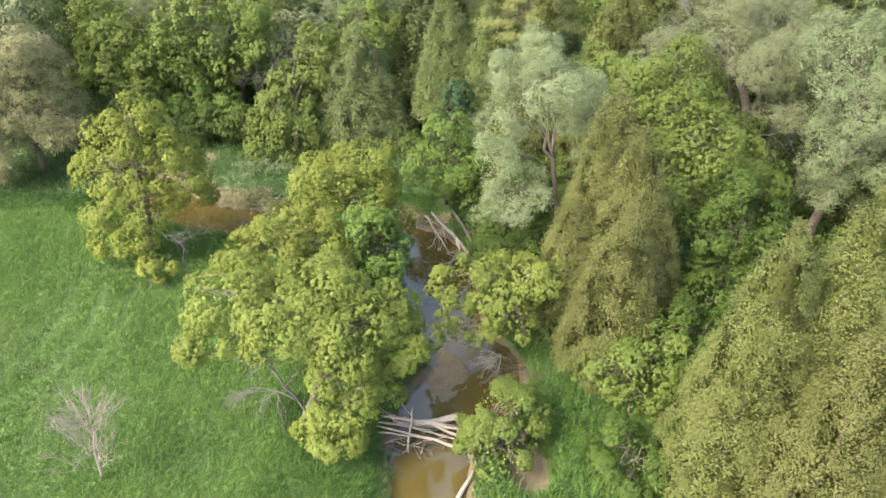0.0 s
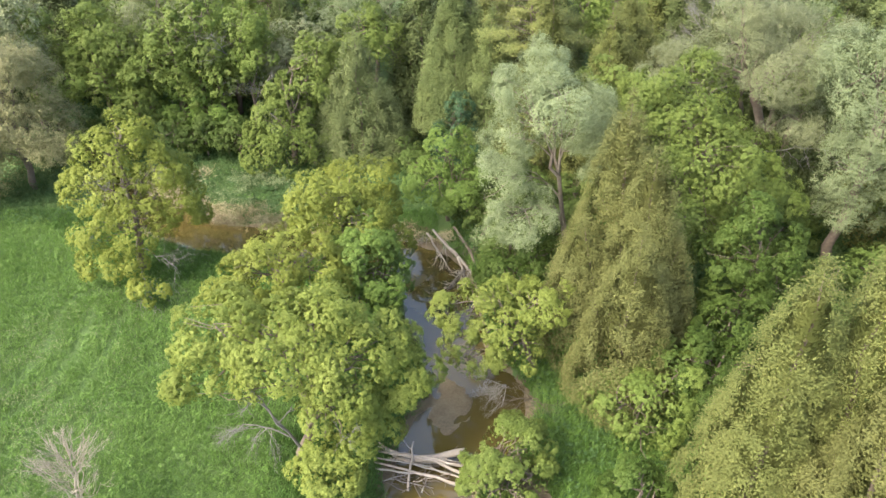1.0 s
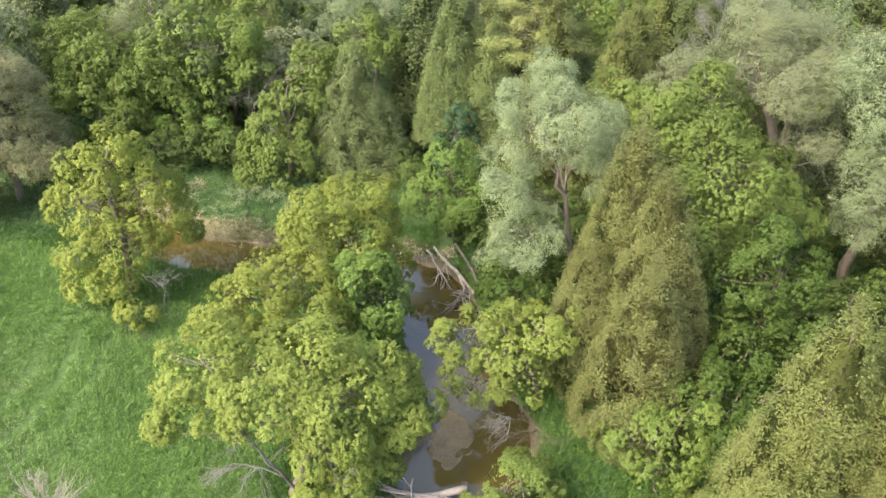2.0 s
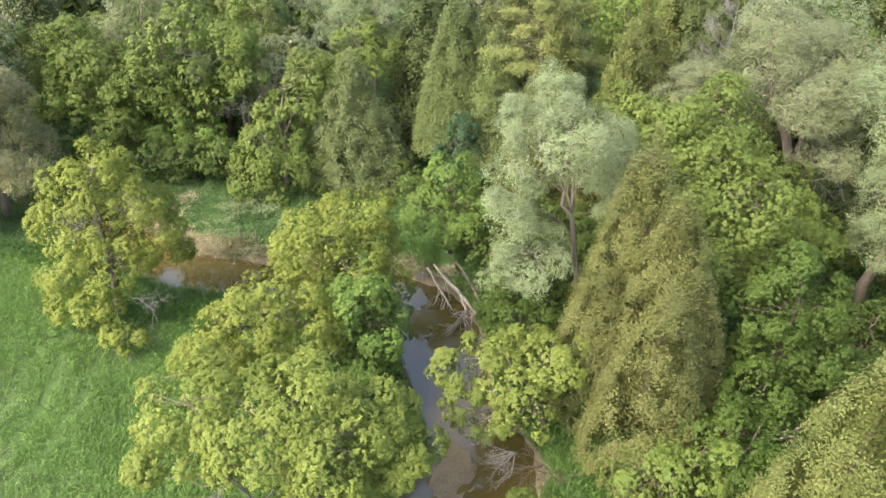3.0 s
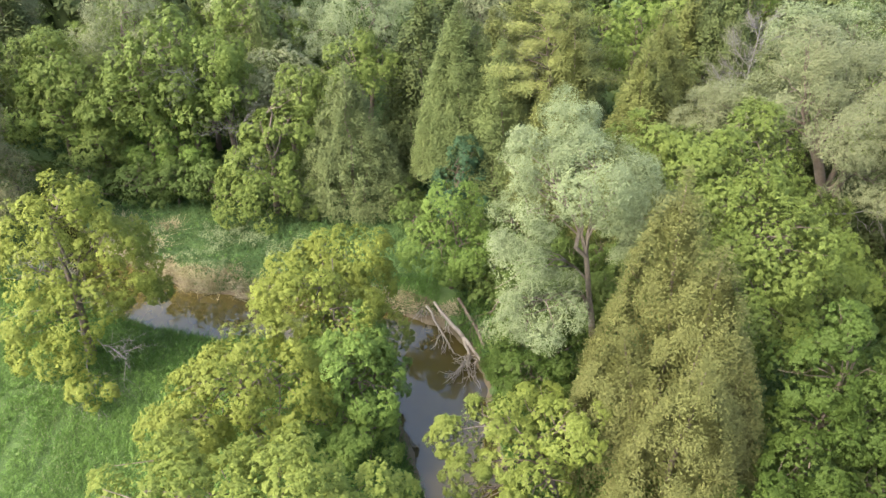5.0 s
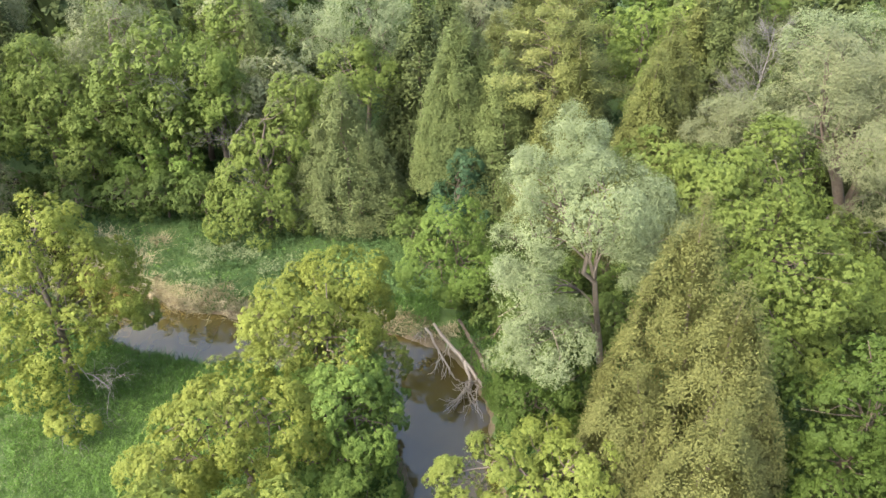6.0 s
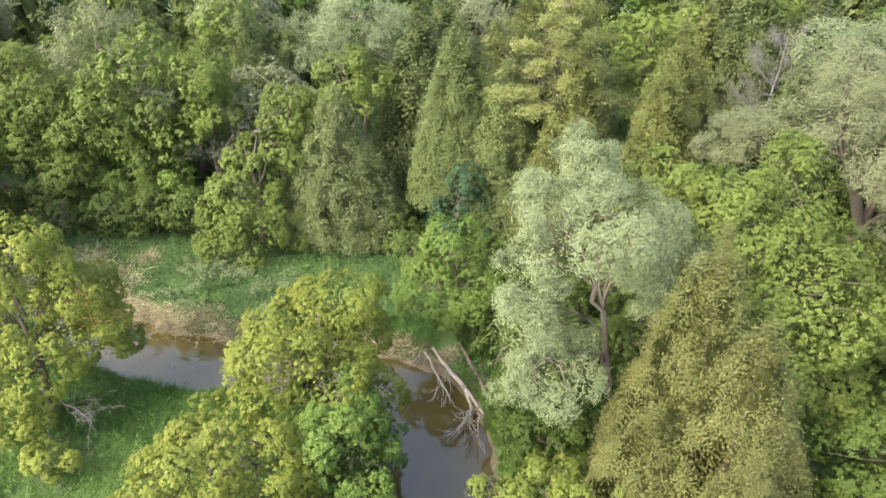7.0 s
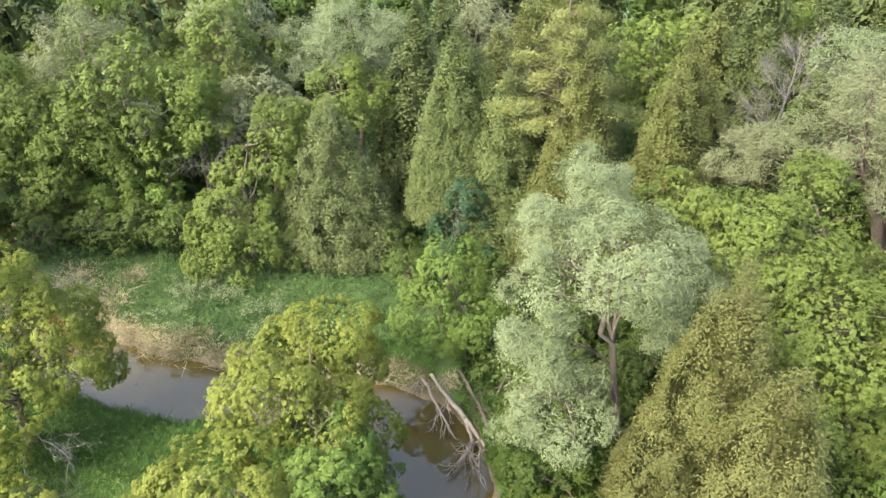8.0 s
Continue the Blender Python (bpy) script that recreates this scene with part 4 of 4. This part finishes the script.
# beside the clearing and behind the right-hand thicket
for q in ((-35.5, 54), (-38.5, 58)):
    spots[int(rng.integers(0, 3))].append(q)
for q in ((27, 46), (28, 41), (29, 36), (28, 31), (24.5, 27), (28, 26), (21.5, 21), (25.5, 21.5), (29.5, 21), (20, 16.5), (24.5, 16.5), (26.5, 51.5), (30, 48)):
    spots[int(rng.choice([0, 1, 3, 4]))].append(q)
for px, py in ((-1.8, 58.0), (17.5, 47.5), (25.5, 54.5), (20.5, 57.5), (24.0, 59.0), (28.0, 57.0), (21.0, 62.0), (26.0, 63.5), (31.0, 61.0), (18.5, 59.5), (-18.5, 57.0), (-22.0, 56.5), (-27.5, 56.0)):
    spots[3 if -2 < px < 34 else 0].append((px, py))
for k, proto in enumerate((p_maple, p_maple2, p_willow, p_cedar, p_cedar2)):
    stand(proto, spots[k], 400 + k)
under, under2 = [], []
for px, py in ((-2.2, 48.4), (2.0, 47.6), (4.0, 46.6), (6.0, 45.4), (9.0, 44.4), (12.2, 43.2), (14.4, 41.4), (17.0, 40.0), (18.4, 37.6), (20.4, 38.6), (22.4, 40.4), (19.0, 34.0), (21.4, 33.0),
               (18.2, 31.0), (17.4, 27.2), (20.0, 28.6), (10.6, 41.0), (7.0, 42.0), (4.2, 42.2), (8.6, 39.6), (24.0, 33.6), (3.7, 39.8), (3.2, 41.6), (4.0, 37.6), (5.0, 39.4), (5.6, 41.0), (6.2, 38.6), (23.0, 29.6), (17.4, 23.4), (20.4, 24.4), (-26.0, 54.4), (-29.6, 51.8), (-24.8, 52.2), (-16.2, 52.0), (-21.4, 53.0), (-27.0, 51.6), (-30.0, 52.4), (-9.4, 53.6)):
    (under if rng.random() < 0.5 else under2).append((px, py))
stand(p_shrub, under, 410, 0.9, 1.45)
stand(p_shrub2, under2, 411, 0.9, 1.45)
x, y = scatter(24000, 2, 30, 30, 56, 21, 0.8)
blades("thicket_herbs", "dark green herbs on the shaded thicket floor", x, y, FORB, 0.5, 0.16, 22, 0.6, "herbs")
x, y = scatter(18000, -38, 20, 52, 70, 23, 0.8)
blades("forest_herbs", "dark green herbs on the shaded forest floor", x, y, FORB, 0.45, 0.18, 24, 0.6, "herbs")


# ---- dead wood ----
def branching(start, way, length, radius, depth, rng, spread=0.55, kids=4, up=0.15):
    """Tubes of one bare branch and its twigs."""
    start, way = np.array(start, float), unit(np.array(way, float))
    end = start + way * length
    line = bent(start, end, rng, 0.10, 5)
    out = [tube(line, np.linspace(radius, radius * 0.4, 5), 6 if radius > 0.03 else 4)]
    if depth:
        for k in range(kids):
            t = 0.3 + 0.7 * (k + rng.random()) / kids
            i = min(3, int(t * 4))
            p = line[i] + (line[i + 1] - line[i]) * (t * 4 - i)
            d = unit(way + rng.normal(size=3) * spread + np.array((0, 0, up)))
            out += branching(p, d, length * (0.45 + 0.3 * rng.random()), radius * 0.5, depth - 1, rng, spread, kids, up)
    return out


def log(label, a, b, r0, r1, material, seed, group="", name="log", sides=9, bow=0.03):
    rng = np.random.default_rng(seed)
    a, b = Vector(a), Vector(b)
    root = tagged(new(name, None), label, "log", group)
    root.location = a
    line = bent((0, 0, 0), b - a, rng, bow, 7)
    link_mesh("stem", tubes_mesh("stem", [tube(line, np.linspace(r0, r1, 7), sides, 0.05, rng)]), material, root)
    for k in range(2):
        p = line[2 + 2 * k]
        d = unit(rng.normal(size=3) + np.array((0, 0, 0.6)))
        link_mesh("stub", tubes_mesh("stub", [tube([p, p + d * (r0 * 1.2 + 0.08)], [r0 * 0.3, r0 * 0.15], 5)]), material, root)
    return root


JAM = "logs of the jam"
log("thick pale debarked log lying across the creek", (-1.35, 22.75, 0.32), (0.9, 23.15, 0.42), 0.14, 0.19, PALEWOOD, 501, JAM)
log("long pale log crossing the jam", (-3.1, 23.55, 0.62), (0.9, 21.95, 0.34), 0.05, 0.075, PALEWOOD, 502, JAM)
log("long pale log crossing the jam", (-3.05, 23.1, 0.55), (1.0, 22.35, 0.42), 0.06, 0.08, PALEWOOD, 503, JAM)
log("long whitish log on the jam's downstream side", (-3.15, 22.5, 0.52), (0.85, 21.45, 0.22), 0.045, 0.08, PALEWOOD, 504, JAM)
log("short brown log caught in the jam", (-3.1, 22.2, 0.45), (-0.9, 21.95, 0.40), 0.05, 0.035, DEADWOOD, 505, JAM)
log("upright broken stick leaning on the jam", (-1.62, 21.35, 0.0), (-1.42, 23.3, 0.95), 0.06, 0.04, PALEWOOD, 506, JAM)
log("brown log under the jam", (-2.6, 22.9, 0.2), (0.8, 22.7, 0.2), 0.10, 0.08, DEADWOOD, 507, JAM)
for k, (ax, ay, bx, by, zz, rr) in enumerate(((-3.2, 23.35, -0.4, 22.5, 0.60, 0.035), (-3.2, 22.8, 0.2, 22.0, 0.50, 0.04), (-2.9, 23.3, 0.6, 22.6, 0.48, 0.045), (-3.1, 22.65, -0.6, 22.3, 0.58, 0.03),
                                              (-2.4, 23.0, 0.9, 21.75, 0.38, 0.05), (-2.9, 21.6, -1.3, 22.3, 0.25, 0.03), (-2.0, 23.9, -1.5, 23.2, 0.5, 0.03), (-1.0, 21.1, -0.7, 22.3, 0.25, 0.03),
                                              (-1.4, 21.7, 0.2, 22.2, 0.2, 0.035), (-2.5, 21.9, -0.5, 21.5, 0.12, 0.03))):
    log("thin grey-brown stick in the jam", (ax, ay, zz), (bx, by, zz - 0.12), rr, rr * 0.7, (PALEWOOD, DEADWOOD)[k % 2], 520 + k, JAM)
log("pale log stranded at the water's edge", (1.35, 20.2, 0.22), (0.55, 18.6, 0.05), 0.09, 0.11, PALEWOOD, 512)
log("short pale log stranded at the water's edge", (1.45, 20.6, 0.4), (1.6, 19.6, 0.15), 0.06, 0.055, PALEWOOD, 513)
rng = np.random.default_rng(520)
brush = tagged(new("driftwood_pile"), "tangle of wet brown sticks under the logs", "driftwood")
brush.location = (-1.6, 22.0, 0.1)
for k in range(34):
    p = np.array((rng.uniform(-1.5, 1.9), rng.uniform(-0.7, 1.2), rng.uniform(-0.05, 0.25)))
    d = unit(np.array((rng.normal(), rng.normal() * 0.6, rng.normal() * 0.18)))
    link_mesh("stick", tubes_mesh("stick", [tube(bent(p - d * 0.5, p + d * rng.uniform(0.2, 0.7), rng, 0.1, 4), np.linspace(0.03, 0.012, 4), 5)]), WETWOOD, brush)

# bleached trunks fallen into the bend
fallen = tagged(new("fallen_tree"), "bleached forked trunk fallen down the bank into the creek", "fallen tree")
fallen.location = (-0.65, 40.75, 1.15)
rng = np.random.default_rng(530)
o = np.array(fallen.location)
fk = np.array((0.82, 38.5, 0.72)) - o
link_mesh("trunk", tubes_mesh("trunk", [tube(bent((-0.12, 0.2, 0.05), fk, rng, 0.03, 7), np.linspace(0.075, 0.125, 7), 9, 0.05, rng)]), PALEWOOD, fallen)
link_mesh("stem", tubes_mesh("stem", [tube(bent(fk, np.array((1.22, 37.4, 0.08)) - o, rng, 0.04, 6), np.linspace(0.095, 0.06, 6), 8)]), PALEWOOD, fallen)
link_mesh("stem", tubes_mesh("stem", [tube(bent(fk, np.array((1.85, 37.1, 0.12)) - o, rng, 0.04, 6), np.linspace(0.10, 0.07, 6), 8)]), PALEWOOD, fallen)
for tip in ((0.15, 39.0, 0.35), (-0.15, 39.4, 0.3)):
    e = np.array(tip) - o - fk * 0.45
    link_mesh("branch", tubes_mesh("branch", branching(fk * 0.45, e, np.linalg.norm(e), 0.035, 1, rng, 0.35, 3, 0.0)), PALEWOOD, fallen)
fallen2 = tagged(new("fallen_tree"), "thin bleached fallen trunk with bare branches in the water", "fallen tree")
fallen2.location = (-1.1, 40.5, 0.95)
o = np.array(fallen2.location)
line = bent((-0.1, 0.25, 0.1), np.array((0.12, 38.15, 0.22)) - o, rng, 0.03, 7)
link_mesh("trunk", tubes_mesh("trunk", [tube(line, np.linspace(0.075, 0.04, 7), 7)]), PALEWOOD, fallen2)
for i, tip in ((3, (-0.55, 38.5, 0.1)), (4, (-0.95, 38.1, 0.02)), (4, (-0.2, 38.0, 0.02)), (5, (0.35, 37.9, 0.02)), (5, (-0.3, 37.85, 0.0)), (6, (0.55, 37.75, 0.02))):
    e = np.array(tip) - o - line[i]
    link_mesh("branch", tubes_mesh("branch", branching(line[i], e, np.linalg.norm(e) * 0.75, 0.03, 1, rng, 0.32, 4, 0.05)), PALEWOOD, fallen2)
snag = tagged(new("root_snag"), "tangled grey roots and branches at the creek's edge", "driftwood")
snag.location = (0.9, 36.5, 0.3)
for k in range(12):
    a = np.array((rng.uniform(-0.1, 0.6), rng.uniform(0.4, 1.1), rng.uniform(0.0, 0.3)))
    e = np.array((rng.uniform(-1.0, 0.3), rng.uniform(-1.9, -0.4), rng.uniform(-0.35, 0.5)))
    link_mesh("branch", tubes_mesh("branch", branching(a, e, np.linalg.norm(e), 0.04, 1, rng, 0.5, 5, 0.05)), PALEWOOD, snag)
brownlog = log("brown rotting log on the steep bank", (0.6, 41.2, 1.25), (2.05, 37.7, 0.55), 0.09, 0.11, BARK, 540)
dead_twigs = tagged(new("dead_brush"), "brown bare brush along a rotting log", "dead brush")
dead_twigs.location = (1.2, 39.6, 0.9)
for k in range(9):
    link_mesh("branch", tubes_mesh("branch", branching((-0.3 + 0.09 * k, 0.8 - 0.2 * k, 0.0), (rng.normal() * 0.5, -0.8, rng.normal() * 0.4 + 0.1), 0.9, 0.022, 2, rng, 0.5, 4, 0.0)), WETWOOD, dead_twigs)
rootlet = tagged(new("root_snag"), "small bare stump roots at the sandy edge", "driftwood")
rootlet.location = (-1.5, 41.2, 0.2)
for k in range(5):
    link_mesh("branch", tubes_mesh("branch", branching((0.1, 0.3, 0.35), (rng.uniform(-0.6, 0.5), -0.9, rng.uniform(-0.5, 0.1)), 0.8, 0.04, 1, rng, 0.4, 3, 0.0)), DEADWOOD, rootlet)


def dead_brush(label, x, y, z, n, reach, seed, material=None, lean=(0, 0, 0.3), name="dead_brush", depth=2, r=0.03):
    rng = np.random.default_rng(seed)
    root = tagged(new(name), label, "dead brush")
    root.location = (x, y, z)
    for k in range(n):
        d = unit(rng.normal(size=3) * np.array((1, 1, 0.6)) + np.array(lean))
        link_mesh("branch", tubes_mesh("branch", branching((0, 0, 0), d, reach * rng.uniform(0.5, 0.9), r, depth, rng, 0.55, 4, 0.05)), material or DEADWOOD, root)
    return root


dead_brush("grey bare twigs hanging over the gravel bar", 2.9, 25.9, 1.9, 9, 1.5, 551, lean=(-0.8, -0.6, -0.5), depth=3, r=0.022)
dead_brush("brown bare twigs over the creek edge", 4.2, 26.0, 0.9, 7, 1.6, 552, WETWOOD, lean=(-0.5, -0.8, 0.1), depth=3, r=0.025)



def dead_limb(tree, a, b, r, seed, twigs=6, depth=2, reach=0.5, lean=(0, 0, 0)):
    """A bare grey limb of a living tree from a to b, with twigs."""
    rng = np.random.default_rng(seed)
    o = np.array(tree.location)
    line = sweep(np.array(a) - o, np.array(b) - o, np.array(b) - np.array(a) + np.array((0, 0, 0.6)), rng, 7)
    out = [tube(line, np.linspace(r, r * 0.35, 7), 7)]
    for k in range(twigs):
        p = line[3 + k % 4]
        d = unit(line[-1] - line[0]) + rng.normal(size=3) * 0.7 + np.array(lean)
        out += branching(p, d, np.linalg.norm(line[-1] - line[0]) * reach * rng.uniform(0.6, 1.1), r * 0.4, depth, rng, 0.5, 4, -0.05)
    return link_mesh("dead_limb", tubes_mesh("dead_limb", out), GREYTWIG, tree, "bare grey dead limb")


dead_limb(A, (-6.0, 22.2, 1.4), (-7.6, 21.6, 6.2), 0.072, 571, 3, 1, 0.3)
dead_limb(A, (-6.3, 21.9, 2.6), (-8.3, 22.0, 6.0), 0.050, 572, 5, 2, 0.4)
dead_limb(A, (-6.3, 22.0, 2.6), (-8.3, 21.9, 3.6), 0.038, 573, 12, 2, 0.55, (-0.2, -0.1, -0.9))
dead_limb(A, (-4.8, 21.6, 2.0), (-3.6, 20.6, 4.6), 0.044, 574, 4, 1, 0.3)
dead_limb(C, (-18.2, 36.0, 1.6), (-17.0, 33.6, 1.5), 0.039, 575, 8, 2, 0.5, (0, -0.3, -0.3))
dead_limb(C, (-18.4, 36.4, 3.0), (-15.6, 35.0, 2.3), 0.039, 576, 6, 2, 0.5, (0.3, -0.2, -0.2))
dead_limb(C, (-18.7, 37.0, 5.0), (-19.2, 35.9, 7.4), 0.044, 577, 6, 2, 0.4)
dead_limb(C, (-18.7, 37.2, 4.0), (-21.6, 36.8, 3.6), 0.033, 578, 4, 1, 0.4)
dead_limb(DEADTWIG, (-15.6, 56.6, 4.0), (-14.4, 54.4, 5.8), 0.050, 579, 10, 2, 0.7, (0.2, -0.3, 0.0))
dead_limb(DEADTWIG, (-15.8, 56.6, 6.0), (-17.4, 54.6, 9.6), 0.050, 580, 8, 2, 0.5)
dead_limb(DEADTWIG, (-15.6, 56.6, 3.0), (-13.8, 54.6, 3.6), 0.044, 581, 8, 2, 0.7, (0.2, -0.3, -0.2))
dead_limb(H, (19.4, 41.6, 6.4), (22.2, 40.2, 7.4), 0.061, 582, 6, 2, 0.5)
greytree = tagged(new("dead_tree"), "bare grey dying tree among the cedars", "dead tree")
greytree.location = (19.2, 53.4, 0.75)
rng = np.random.default_rng(583)
link_mesh("trunk", tubes_mesh("trunk", [tube(bent((0, 0, -0.2), (0.2, 0, 12.6), rng, 0.02, 9), np.linspace(0.13, 0.02, 9), 7)]), GREYTWIG, greytree)
for k in range(22):
    a = k * 2.4
    z = 4.5 + 0.37 * k
    link_mesh("branch", tubes_mesh("branch", branching((0.015 * z, 0, z), (math.cos(a), math.sin(a), 0.55), 3.5 * (1.1 - z / 16), 0.02, 2, rng, 0.42, 10, 0.12)), GREYTWIG, greytree)

# pale bare shrub in the meadow
bare_tree = tagged(new("dead_tree"), "small leafless pale grey tree in the meadow", "dead tree")
bare_tree.location = (-14.6, 19.3, 0.75)
rng = np.random.default_rng(560)
stem = bent((0, 0, -0.2), (0.55, 0.1, 4.2), rng, 0.03, 8)
link_mesh("trunk", tubes_mesh("trunk", [tube(stem, np.linspace(0.075, 0.012, 8), 7)]), PALEWOOD, bare_tree)
for k in range(24):
    a = k * 2.4
    p = stem[1 + (k * 5) % 6] + (stem[2 + (k * 5) % 6] - stem[1 + (k * 5) % 6]) * rng.random()
    d = (math.cos(a) * 0.62, math.sin(a) * 0.62, 0.95)
    link_mesh("branch", tubes_mesh("branch", branching(p, d, (2.2 - 0.33 * p[2]) * rng.uniform(0.7, 1.1), 0.02, 2, rng, 0.36, 6, 0.14)), PALEWOOD, bare_tree)
